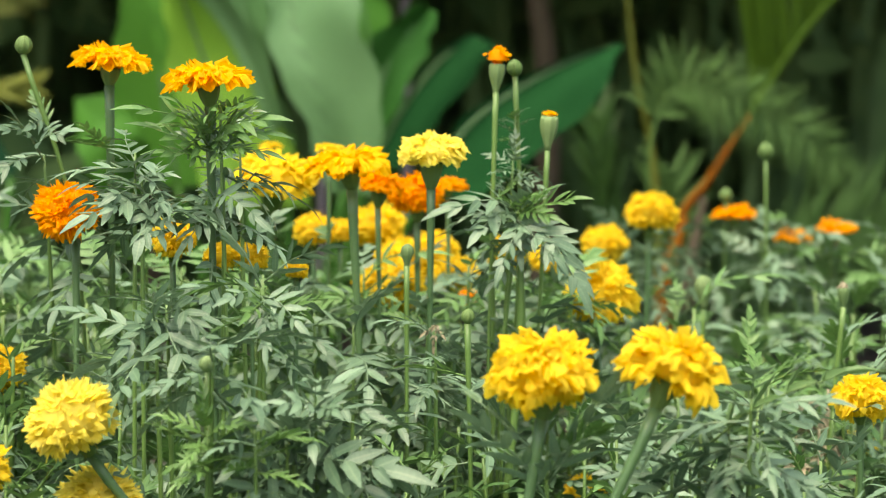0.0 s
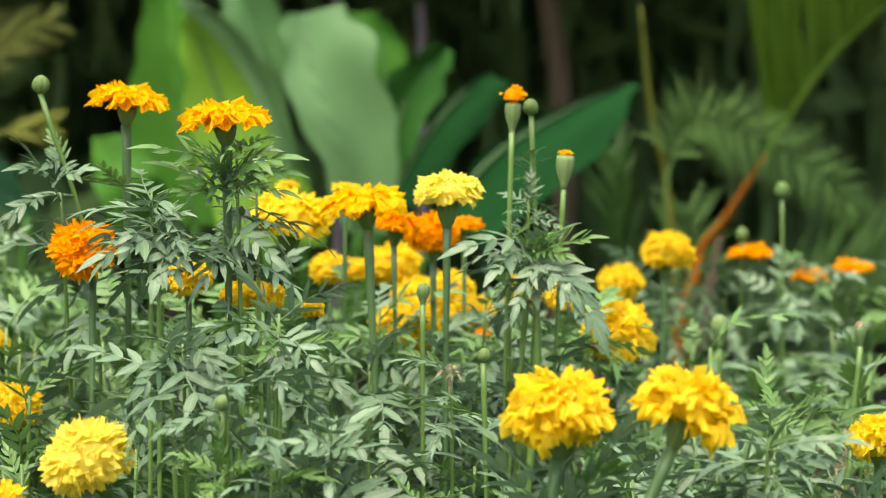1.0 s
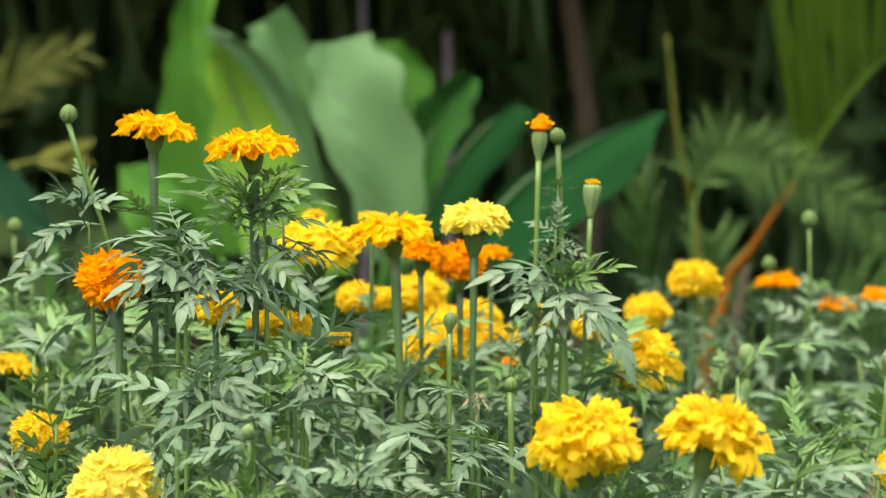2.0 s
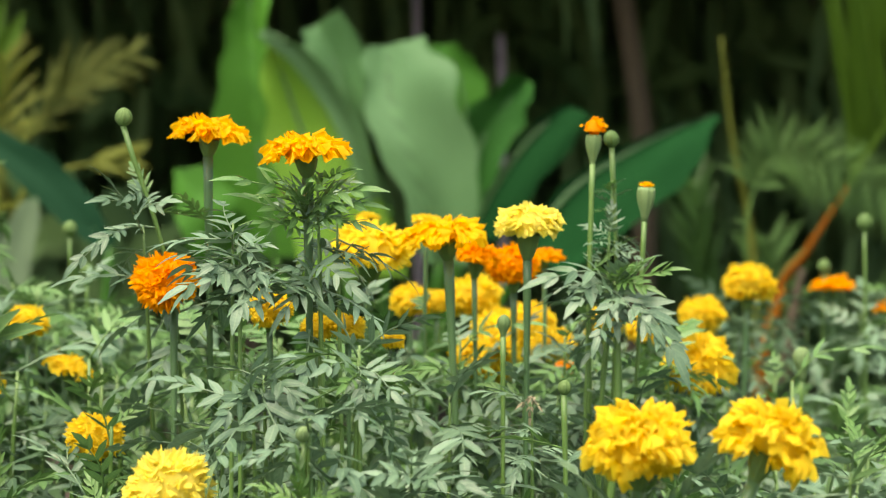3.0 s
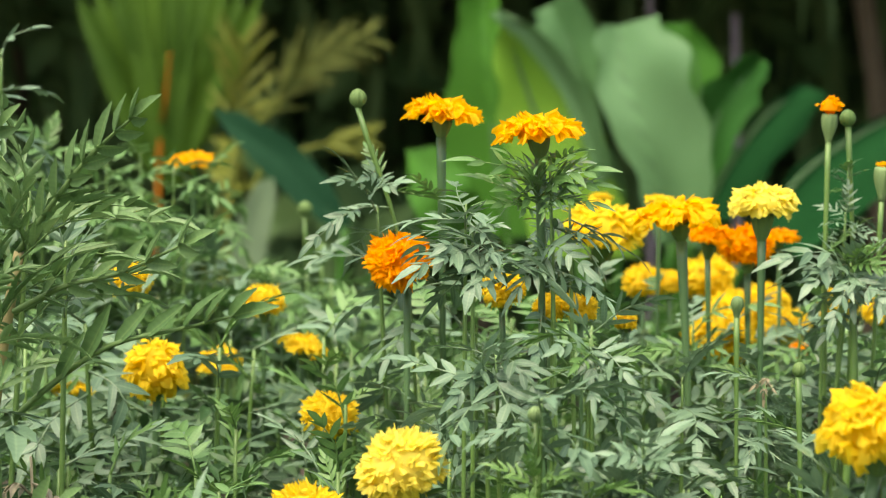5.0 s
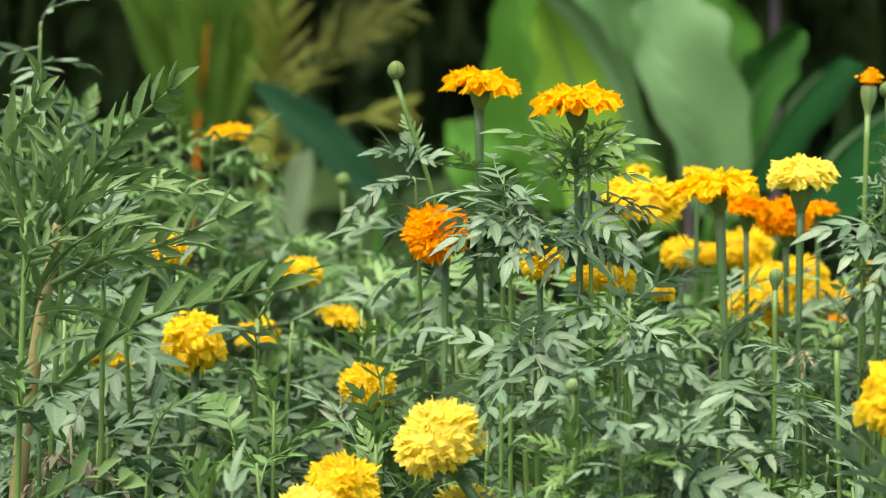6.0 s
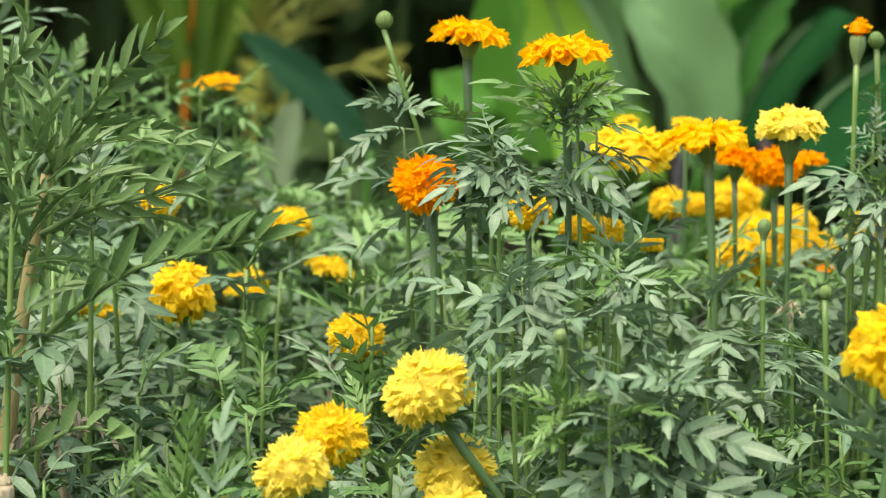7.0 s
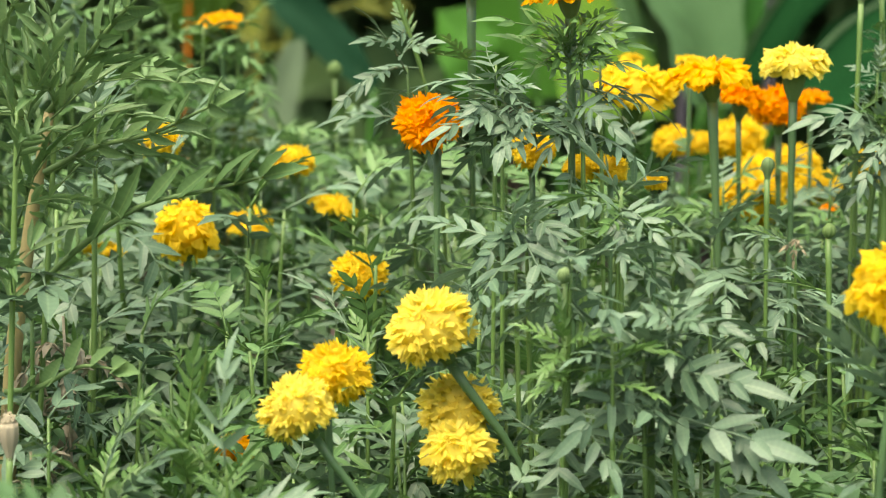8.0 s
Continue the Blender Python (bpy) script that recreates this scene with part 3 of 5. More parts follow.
def lobed_leaf(plant, left, right, material, bulge=0.03, wave=0.006, seed=0, rib=0.5, stalk=True, steps=26, cols=12):
    """A broad leaf spread between its two margins, each a smooth curve from the stalk to the tip, cupped a little and ribbed."""
    foot = plant.location
    a, b = curve_points(relative(left, foot), steps), curve_points(relative(right, foot), steps)
    verts, faces, uvs, mid = [], [], [], []
    for layer in (0, 1):
        for i in range(steps + 1):
            v = i / steps
            across = b[i] - a[i]
            along = (b[min(i + 1, steps)] + a[min(i + 1, steps)] - b[max(i - 1, 0)] - a[max(i - 1, 0)]).normalized()
            n = across.cross(along).normalized()
            n = n if n.y < 0 else -n
            for j in range(cols + 1):
                u = j / cols
                off = bulge * abs(u - rib) * 2 + wave * 1.6 * noise.noise((u * 2, v * 2.5, seed))
                edge = wave * noise.noise((v * 6, 7 * (u > .5), seed)) * (1 if j in (0, cols) else 0)
                p = a[i] + across * u + n * (off - layer * 0.0015) + across.normalized() * edge * 2
                verts.append(p)
                uvs.append((abs(u - rib), v * 0.35 - 1.3 * abs(u - rib)))
            if layer == 0:
                mid.append(a[i] + across * rib - n * 0.002)
    m = (steps + 1) * (cols + 1)
    for layer in (0, 1):
        for i in range(steps):
            for j in range(cols):
                q = layer * m + i * (cols + 1) + j
                face = (q, q + 1, q + cols + 2, q + cols + 1)
                faces.append(face if layer == 0 else face[::-1])
    leaf = part("leaf", mesh_of("leaf", verts, faces, material, True, uvs), plant)
    part("midrib", mesh_of("midrib", *tube([mid[0], mid[steps // 3], mid[2 * steps // 3], mid[-1]], [.007, .005, .002], 14, 6), PALE), leaf)
    if stalk:
        base = Vector((mid[0].x * 0.3, mid[0].y * 0.3, 0))
        part("stalk", mesh_of("stalk", *tube([base, (base + mid[0]) / 2 + Vector((0, 0, .04)), mid[0]], [.016, .012, .008], 8, 8), BROAD), plant)


def frond(plant, mid, length, count, material, droop=0.4, wide=0.012, stem=0.010, stem_material=None, spread=1.0, start=0.2, seed=0, sides=(-1, 1), along=0.75, bias=(0, 0, 0), stop=1.0):
    """A palm frond: a ribbed stalk with rows of narrow leaflets."""
    r = random.Random(seed)
    foot = plant.location
    mid = relative(mid, foot)
    stalk = part("stalk", mesh_of("stalk", *tube(mid, [stem, stem * 0.8, stem * 0.35], 16, 7), stem_material or material), plant)
    pts = curve_points(mid, 100)
    blades = []
    for k in range(count):
        g = k / count
        i = min(98, int((start + (stop - start) * g) * 100))
        t = (pts[i + 1] - pts[i]).normalized()
        side = t.cross(Vector((0.15, -1, 0.1))).normalized()
        for s in sides:
            way = t * along + side * (s * spread * r.uniform(.75, 1.25)) + Vector((r.uniform(-.12, .12), r.uniform(-.4, .25), r.uniform(-.15, .15))) + Vector(bias)
            size = length * (math.sin(math.pi * (0.18 + 0.75 * g)) ** 0.6) * r.uniform(.75, 1.1)
            blades.append(leaflet(pts[i], way, Vector((r.uniform(-.3, .3), -1, .4)), size, wide * r.uniform(.8, 1.2), 0.3, droop * r.uniform(.4, 1.4), r.uniform(-.4, .4), 6))
    if blades:
        part("blade", mesh_of("blade", *joined(blades), material), stalk)


foot = thing("elephant_ear_plant", 0.279, 5.000, 0.575, "large clump of upright broad green leaves behind the bed", "broad-leaf plant", "background plants")
foot.location.z = 0
# upright mid-green leaf at the clump's edge
lobed_leaf(foot, [(-0.045, 5.1, 0.606), (-0.068, 5.1, 0.839), (-0.047, 5.1, 1.052), (-0.018, 5.1, 1.227)], [(0.161, 5.1, 0.606), (0.118, 5.1, 0.840), (0.068, 5.1, 1.053), (0.040, 5.1, 1.228)], MID_BROAD, .05, .012, 1, .55)
# yellow-green leaf
lobed_leaf(foot, [(0.132, 4.95, 0.566), (0.066, 4.95, 0.799), (0.038, 4.95, 0.969), (0.048, 4.95, 1.081)], [(0.350, 4.95, 0.566), (0.279, 4.95, 0.793), (0.182, 4.95, 0.946), (0.072, 4.95, 1.085)], YELLOW_BROAD, .05, .012, 2, .42)
# its curled pale margin and the leaf folded behind it
lobed_leaf(foot, [(0.272, 4.900, 0.718), (0.199, 4.900, 0.894), (0.114, 4.900, 1.015), (0.031, 4.900, 1.091)], [(0.295, 4.880, 0.742), (0.245, 4.860, 0.911), (0.155, 4.860, 1.037), (0.059, 4.880, 1.098)], PALE, .01, .006, 12, .5, False)
lobed_leaf(foot, [(0.308, 5.100, 0.719), (0.220, 5.100, 0.908), (0.150, 5.100, 1.034), (0.131, 5.100, 1.104)], [(0.345, 5.080, 0.719), (0.286, 5.050, 0.919), (0.280, 5.050, 1.056), (0.218, 5.080, 1.152)], PALE, .03, .010, 3, .4)
# the widest pale leaf
lobed_leaf(foot, [(0.385, 4.800, 0.599), (0.307, 4.780, 0.789), (0.253, 4.780, 0.931), (0.263, 4.800, 1.050)], [(0.475, 4.800, 0.599), (0.488, 4.760, 0.788), (0.446, 4.760, 0.965), (0.382, 4.800, 1.064)], PALE, .03, .010, 4, .3)
lobed_leaf(foot, [(0.463, 5.000, 0.756), (0.450, 5.000, 0.892), (0.419, 5.000, 1.003), (0.394, 5.000, 1.071)], [(0.494, 5.000, 0.756), (0.531, 5.000, 0.904), (0.524, 5.000, 1.009), (0.469, 5.000, 1.077)], BROAD, .02, .008, 5)
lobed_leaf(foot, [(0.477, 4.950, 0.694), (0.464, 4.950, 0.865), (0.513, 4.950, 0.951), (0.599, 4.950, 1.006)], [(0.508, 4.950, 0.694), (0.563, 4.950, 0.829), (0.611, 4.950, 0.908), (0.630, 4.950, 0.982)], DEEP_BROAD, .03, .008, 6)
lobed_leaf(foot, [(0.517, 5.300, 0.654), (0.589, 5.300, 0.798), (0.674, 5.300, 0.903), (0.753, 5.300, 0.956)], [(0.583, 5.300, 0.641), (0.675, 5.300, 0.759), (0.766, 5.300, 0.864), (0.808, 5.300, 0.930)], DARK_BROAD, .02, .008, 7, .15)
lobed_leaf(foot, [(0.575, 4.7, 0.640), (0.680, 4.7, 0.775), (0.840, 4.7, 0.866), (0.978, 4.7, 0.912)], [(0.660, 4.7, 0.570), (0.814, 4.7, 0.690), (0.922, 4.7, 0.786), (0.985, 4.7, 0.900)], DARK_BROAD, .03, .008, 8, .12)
broad_leaf(foot, [(-0.018, 5.100, 0.574), (-0.067, 5.000, 0.675), (-0.103, 5.000, 0.749), (-0.152, 5.000, 0.798)], [.08, .14, .14, .10, .02], (0, -1, .4), MID_BROAD, .2, .05, 9)

# bluish broad-leaved plant farther along
foot = thing("broad_leaf_plant", -0.325, 4.600, 0.542, "bluish-green broad leaves arching beside dry palm fronds", "broad-leaf plant", "background plants")
foot.location.z = 0
broad_leaf(foot, [(-0.267, 4.600, 0.633), (-0.359, 4.600, 0.736), (-0.450, 4.600, 0.816), (-0.530, 4.600, 0.873)], [.04, .08, .085, .06, .02], (0.1, -1, .1), TEAL, .15, .05, 11)
broad_leaf(foot, [(-0.463, 4.500, 0.523), (-0.446, 4.500, 0.612), (-0.424, 4.500, 0.691), (-0.401, 4.500, 0.735)], [.05, .07, .065, .05, .01], (0.1, -1, .1), GREYED, .15, .05, 12)

# palms
foot = thing("palm", 1.066, 4.600, 0.297, "young palm with an orange leaf stalk and green drooping fronds", "palm", "background plants")
foot.location.z = 0
frond(foot, [(foot.location), (1.080, 4.6, 0.486), (1.157, 4.6, 0.631), (1.241, 4.6, 0.760)], .3, 0, STREAKED, .1, .02, .012, PETIOLE, .3, .6, 3)
frond(foot, [(1.241, 4.6, 0.760), (1.294, 4.61, 0.842), (1.384, 4.63, 0.959), (1.493, 4.66, 1.054), (1.602, 4.7, 1.113)], .52, 44, STREAKED, .02, .017, .010, STREAKED, .22, .02, 3, (-1,), .22, (-.10, 0, .95))
# cut-off old leaf stalks at its foot
frond(foot, [(foot.location), (1.033, 4.500, 0.374), (1.056, 4.500, 0.477), (1.079, 4.500, 0.551)], .3, 0, PALM_DRY, .1, .02, .022, PETIOLE, .3, .6, 32)
frond(foot, [(foot.location), (1.095, 4.550, 0.370), (1.110, 4.550, 0.486), (1.131, 4.550, 0.590)], .3, 0, PALM_DRY, .1, .02, .018, BARK, .3, .6, 33)
frond(foot, [(foot.location), (1.086, 4.800, 0.608), (1.042, 4.800, 0.850), (1.016, 4.800, 1.079)], .14, 0, PALM, .3, .014, .010, PALM_DRY, .3, .6, 4)
frond(foot, [(foot.location), (0.982, 4.4, 0.568), (0.993, 4.4, 0.734), (1.044, 4.4, 0.815), (1.152, 4.4, 0.797), (1.279, 4.4, 0.725), (1.395, 4.4, 0.634)], .11, 80, FEATHER, .35, .0036, .0035, FEATHER, .7, .36, 5, (-1, 1), .4, (-.10, 0, -.1))
frond(foot, [(foot.location), (1.235, 4.700, 0.382), (1.383, 4.700, 0.477), (1.581, 4.700, 0.537)], .22, 34, FEATHER, .25, .006, .005, FEATHER, .8, .5, 6, (-1, 1), .8)
frond(foot, [(foot.location), (1.034, 4.900, 0.371), (0.995, 4.900, 0.582), (0.976, 4.900, 0.779)], .16, 10, PALM, .2, .014, .006, PALM, .3, .4, 16)
frond(foot, [(foot.location), (1.135, 4.900, 0.370), (1.153, 4.900, 0.519), (1.146, 4.900, 0.656)], .16, 10, FEATHER, .3, .012, .006, PALM, .5, .4, 17)
foot = thing("palm", -0.686, 4.800, 0.439, "palm with yellowing dry fronds and an orange stalk", "palm", "background plants")
foot.location.z = 0
frond(foot, [(foot.location), (-0.782, 5.600, 0.758), (-0.765, 5.600, 0.925), (-0.756, 5.620, 1.051)], .44, 0, PLEAT, .05, .06, .008, PETIOLE, .3, .55, 7, (-1, 1), .3, (0, 0, .5))
frond(foot, [(foot.location), (-0.519, 4.700, 0.713), (-0.501, 5.400, 0.890), (-0.394, 5.400, 1.010), (-0.247, 5.400, 1.076)], .13, 30, DIM_DRY, .3, .007, .005, DIM_DRY, .45, .40, 8)
frond(foot, [(foot.location), (-0.508, 4.600, 0.633), (-0.554, 5.200, 0.818), (-0.534, 5.200, 1.063)], .18, 20, PALM_DRY, .3, .009, .006, PALM_DRY, .4, .4, 9)
frond(foot, [(foot.location), (-0.480, 4.900, 0.714), (-0.382, 4.900, 0.793), (-0.224, 4.900, 0.823)], .08, 8, PALM_DRY, .3, .010, .008, PALM_DRY, .5, .8, 19)
for k in range(11):
    g = k / 10 * 2 - 1
    broad_leaf(foot, [(-0.766 + 0.02 * g, 5.65 + 0.02 * (k % 3), 0.72), (-0.766 + 0.10 * g, 5.65 + 0.02 * (k % 3), 0.90), (-0.766 + 0.17 * g, 5.66, 1.08), (-0.766 + 0.23 * g, 5.68, 1.30 - 0.10 * g * g)], [.012, .050, .062, .050, .02], (0.25 * g, -1, .1), PLEAT, .3, .05, 30 + k, .003, False)

# ---- trees with unseen crowns, added to shade the background ----
def tree(x, y, high, label, seed, radius):
    r = random.Random(seed)
    base = thing("tree", x, y, 0, label, "tree", "trees behind the garden")
    part("trunk", mesh_of("trunk", *tube([(0, 0, -.05), (.05, 0, high * .3), (-.04, .05, high * .6), (0, 0, high)], [.045, .038, .032, .02], 14, 9), BARK), base)
    for k in range(5):
        a = k * 1.257 + r.uniform(-.3, .3)
        q = Vector((math.cos(a), math.sin(a), 0))
        part("limb", mesh_of("limb", *tube([(0, 0, high * .55), q * radius * .5 + Vector((0, 0, high * .8)), q * radius * .9 + Vector((0, 0, high))], [.05, .035, .012], 8, 6), BARK), base)
    # the crown stays above the view; it is there to block sky and sun
    pieces = []
    for k in range(2100):
        a, u = r.uniform(0, 6.283), r.random() ** .5
        q = Vector((math.cos(a) * u * radius, math.sin(a) * u * radius, high * r.uniform(.72, 1.15) + (1 - u) * .6))
        q += Vector((math.sin(q.y * 2.3), math.sin(q.x * 1.9), math.sin(q.x * 2 + q.y))) * .2
        way = Vector((r.uniform(-1, 1), r.uniform(-1, 1), r.uniform(-.8, .2)))
        pieces.append(leaflet(q, way, Vector((r.uniform(-.5, .5), r.uniform(-.5, .5), 1)), r.uniform(.18, .34), r.uniform(.10, .17), .2, .2, 0, 3))
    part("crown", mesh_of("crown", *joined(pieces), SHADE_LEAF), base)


for k, (x, y, radius) in enumerate(((-3.2, 6.6, 1.9), (0.0, 8.4, 1.9), (3.9, 6.6, 2.0), (-1.9, 9.4, 1.7), (1.229, 7.200, 1.9), (4.6, 8.4, 1.8), (-0.4, 10.6, 1.7), (2.6, 10.6, 1.7), (2.75, 5.3, 1.8))):
    tree(x, y, 2.6 + 0.2 * (k % 3), "dark tree whose dense leafy crown is added out of view to block the sky", 40 + k, radius)


def undergrowth():
    """Hanging blades and leaves in the shade, in two depths."""
    r = random.Random(5)
    pieces = []
    for k in range(9000):
        x = r.uniform(-5, 6)
        y = r.uniform(6.9, 7.8) if k % 3 == 0 else r.uniform(8.6, 11.2)
        z = (r.random() ** .8) * (2.6 + 0.5 * math.sin(x * 1.3))
        if k % 3 == 0 and noise.noise((x * 1.1, z * 0.5, 8)) < 0.05:
            continue
        hanging = r.random() < .6
        way = Vector((r.uniform(-.25, .25), r.uniform(-.3, .1), -1)) if hanging else Vector((r.uniform(-1, 1), r.uniform(-1, .3), r.uniform(-1, .6)))
        size = r.uniform(.3, .6) if hanging else r.uniform(.15, .3)
        pieces.append(leaflet(Vector((x, y, z)), way, Vector((r.uniform(-.5, .5), -1, .6)), min(size, z + .02), r.uniform(.03, .06) if hanging else r.uniform(.05, .13), .2, .1, 0, 3))
    ob = new("undergrowth", mesh_of("undergrowth", *joined(pieces), UNDER))
    tagged(ob, "dark tangled undergrowth in deep shade", "shrubs", kind="stuff")


undergrowth()


def pole(x, y, z):
    post = thing("pole", x, y, 0, "thin pale grey pole standing in the shade", "pole", "poles in the shade")
    part("shaft", mesh_of("shaft", *tube([(0, 0, -.05), (.01, 0, z * .5), (0, 0, z)], [.016, .015, .013], 8, 10), ROCK), post)


pole(0.859, 7.600, 1.301)
pole(0.575, 7.600, 1.461)
# a closed sheet behind it all, added, with deep shade as its colour
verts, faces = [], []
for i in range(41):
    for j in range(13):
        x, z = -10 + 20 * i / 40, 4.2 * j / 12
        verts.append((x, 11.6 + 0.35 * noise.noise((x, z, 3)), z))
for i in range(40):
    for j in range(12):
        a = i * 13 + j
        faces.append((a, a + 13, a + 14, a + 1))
tagged(new("backdrop", mesh_of("backdrop", verts, faces, SHADE_LEAF)), "added dark sheet closing the garden, coloured as deep leafy shade", "hedge", kind="structure")

# ---- the flowers, each where it stands ----
marigold(-0.028, 1.920, 0.770, .070, "gold", "flat", (.01, .02), (.08, .05), 9, .0, .07, "ragged flat-topped")
marigold(0.048, 1.780, 0.751, .073, "gold", "flat", (.02, .02), (-.08, .05), 7, .0, .005, "wide flat-topped")
marigold(0.118, 2.100, 0.671, .078, "yellow", "dome", (.02, .03), (.1, .3), 6, .0, .12, "full ruffled")
marigold(0.134, 2.450, 0.698, .026, "yellow", "flat", (.0, .0), (0, 0), 5)
marigold(0.173, 1.950, 0.684, .078, "amber", "flat", (.02, .0), (-.10, .08), 7, .0, .14, "flat ruffled")
marigold(0.173, 2.150, 0.695, .032, "yellow", "flat", (.0, .0), (.1, 0), 4)
marigold(0.210, 2.050, 0.664, .044, "orange", "dome", (.01, .0), (.1, .1), 4, .0, .14, "small ruffled")
marigold(0.252, 2.120, 0.654, .054, "orange", "ball", (.0, .02), (0, .1), 4, .0, .14, "ruffled")
marigold(0.292, 2.200, 0.660, .04, "orange", "flat", (.0, .02), (0, .1), 4, .0, .14, "small")
marigold(0.237, 1.890, 0.692, .060, "lemon", "dome", (-.005, .0), (.03, .0), 5, .0, .17, "domed ruffled")
marigold(0.561, 2.500, 0.625, .062, "yellow", "ball", (-.03, .0), (.1, 0), 6, .0, .10, "round full")
marigold(0.509, 2.500, 0.590, .055, "yellow", "ball", (-.01, .0), (0, .2), 6, .0, .06, "round full")
marigold(0.425, 2.100, 0.561, .070, "yellow", "shaggy", (.0, .03), (0, .7), 6, .0, .06, "large loose")
marigold(0.247, 1.410, 0.557, .070, "yellow", "shaggy", (-.02, .0), (0.0, .1), 6, -.01, .12, "large drooping ruffled")
marigold(0.324, 1.380, 0.563, .069, "yellow", "ragged", (-.06, .0), (.35, .1), 6, -.03, .12, "large ragged")
marigold(-0.052, 1.550, 0.517, .065, "lemon", "ball", (.06, .0), (-.45, .3), 5, .045, .12, "full round")
marigold(-0.122, 1.900, 0.517, .052, "yellow", "ball", (.01, .02), (.0, .3), 6, .0, .05, "round")
marigold(-0.196, 2.100, 0.603, .042, "yellow", "ball", (.01, .0), (0, 0), 6, .0, .10, "small round")
marigold(-0.160, 2.120, 0.561, .049, "yellow", "flat", (.0, .0), (.3, .2), 6, .0, .05, "half-hidden")
marigold(-0.064, 1.840, 0.648, .058, "orange", "ball", (.02, .0), (-.3, .5), 6, .0, .08, "dense round")
marigold(0.169, 2.310, 0.614, 0.046, "yellow", "ball", (.0, .0), (0, .2), 5)
marigold(0.196, 2.310, 0.613, 0.031, "yellow", "ball", (.0, .0), (0, .2), 5)
marigold(0.240, 2.360, 0.617, 0.062, "yellow", "ball", (.0, .0), (0, .2), 5)
marigold(0.261, 2.310, 0.582, 0.066, "yellow", "ball", (.0, .0), (.1, .2), 5)
marigold(0.235, 2.180, 0.564, 0.068, "yellow", "shaggy", (.0, .0), (0, .3), 5)
marigold(0.293, 2.310, 0.593, 0.052, "yellow", "ball", (.0, .0), (0, .2), 5)
marigold(0.303, 2.230, 0.574, 0.048, "yellow", "ball", (.0, .0), (0, .2), 5)
marigold(0.338, 2.400, 0.537, .024, "orange", "ball", (.0, .0), (0, .2), 5)
marigold(0.366, 2.310, 0.591, 0.046, "yellow", "ball", (.0, .0), (0, .2), 5)
marigold(0.405, 2.270, 0.586, 0.044, "yellow", "ball", (.0, .0), (0, .2), 5)
marigold(0.021, 1.860, 0.624, 0.040, "yellow", "ball", (.0, .0), (0, .2), 5)
marigold(0.060, 1.860, 0.609, 0.030, "yellow", "ball", (.0, .0), (0, .2), 5)
marigold(0.085, 1.860, 0.610, 0.031, "yellow", "ball", (.0, .0), (0, .2), 5)
marigold(0.122, 1.860, 0.598, 0.021, "yellow", "ball", (.0, .0), (0, .2), 5)
marigold(0.762, 2.900, 0.610, .062, "orange", "flat", (.0, .0), (0, .05), 5, .0, .10, "small flat")
marigold(0.838, 2.900, 0.580, .054, "orange", "flat", (.0, .0), (0, .05), 5, .0, .10, "small flat")
marigold(0.899, 2.900, 0.590, .056, "orange", "flat", (.0, .0), (0, .05), 5, .0, .10, "small flat")
marigold(0.564, 1.750, 0.498, .050, "yellow", "shaggy", (.0, .0), (0, .1), 5, .0, .08, "drooping")
marigold(0.698, 2.200, 0.404, .024, "yellow", "ball", (.0, .0), (0, 0), 3)
marigold(0.716, 2.200, 0.397, .024, "yellow", "ball", (.0, .0), (0, 0), 3)
marigold(0.389, 2.000, 0.390, .040, "yellow", "ball", (.0, .0), (0, 0), 3)
marigold(0.529, 2.100, 0.373, .022, "yellow", "ball", (.0, .0), (0, 0), 3)
marigold(-0.275, 1.950, 0.550, .057, "yellow", "tassel", (.0, .0), (0, .1), 5, .0, .12, "drooping tasselled")
marigold(-0.237, 2.100, 0.547, .046, "yellow", "flat", (.0, .0), (0, .5), 5, .0, .06, "loose")
marigold(-0.312, 2.050, 0.625, .043, "yellow", "ball", (.0, .0), (0, .1), 5, .0, .08, "round")
marigold(-0.374, 2.100, 0.521, .040, "yellow", "flat", (.0, .0), (0, .1), 5, .0, .08, "half-hidden")
marigold(-0.311, 2.500, 0.738, .053, "gold", "flat", (.0, .0), (0, .1), 10, .0, .06, "flat")
marigold(-0.140, 1.500, 0.468, .054, "lemon", "ball", (.06, .0), (-.5, .3), 4, .045, .12, "full round")
marigold(-0.114, 1.530, 0.487, .052, "yellow", "ball", (.01, .0), (.3, .2), 4, .0, .10, "full ragged")
marigold(-0.034, 1.580, 0.457, .060, "lemon", "ball", (.02, .0), (0, .3), 4, .0, .06, "full round")
marigold(-0.033, 1.540, 0.431, .050, "lemon", "shaggy", (.02, .0), (0, .6), 4, .0, .06, "round drooping")
marigold(-0.205, 1.700, 0.403, .034, "gold", "ball", (.0, .0), (0, .2), 4)
marigold(0.250, 1.900, 0.335, .035, "yellow", "ball", (.0, .0), (0, .2), 4)
# buds
plant = budded(-0.099, 1.900, 0.773, .0135, "bud", "", (.05, .0), 8, .03, .085)
branch_leaf(plant, (-0.093, 1.870, 0.689), (-0.132, 1.820, 0.660), BIG_LEAVES[0], 0.45, .095)
branch_leaf(plant, (-0.090, 1.870, 0.700), (-0.111, 1.830, 0.716), WIDE_LEAVES[4], 0.8, .070)
branch_leaf(plant, (-0.087, 1.870, 0.698), (-0.063, 1.830, 0.712), WIDE_LEAVES[6], -0.8, .070)
branch_leaf(plant, (-0.082, 1.880, 0.716), (-0.097, 1.820, 0.722), WIDE_LEAVES[1], 1.00)
branch_leaf(plant, (-0.080, 1.880, 0.714), (-0.056, 1.840, 0.702), WIDE_LEAVES[2], -0.78)
budded(0.297, 1.930, 0.745, .011, "tube", "orange", (-.01, .0), 5, .0, .14)
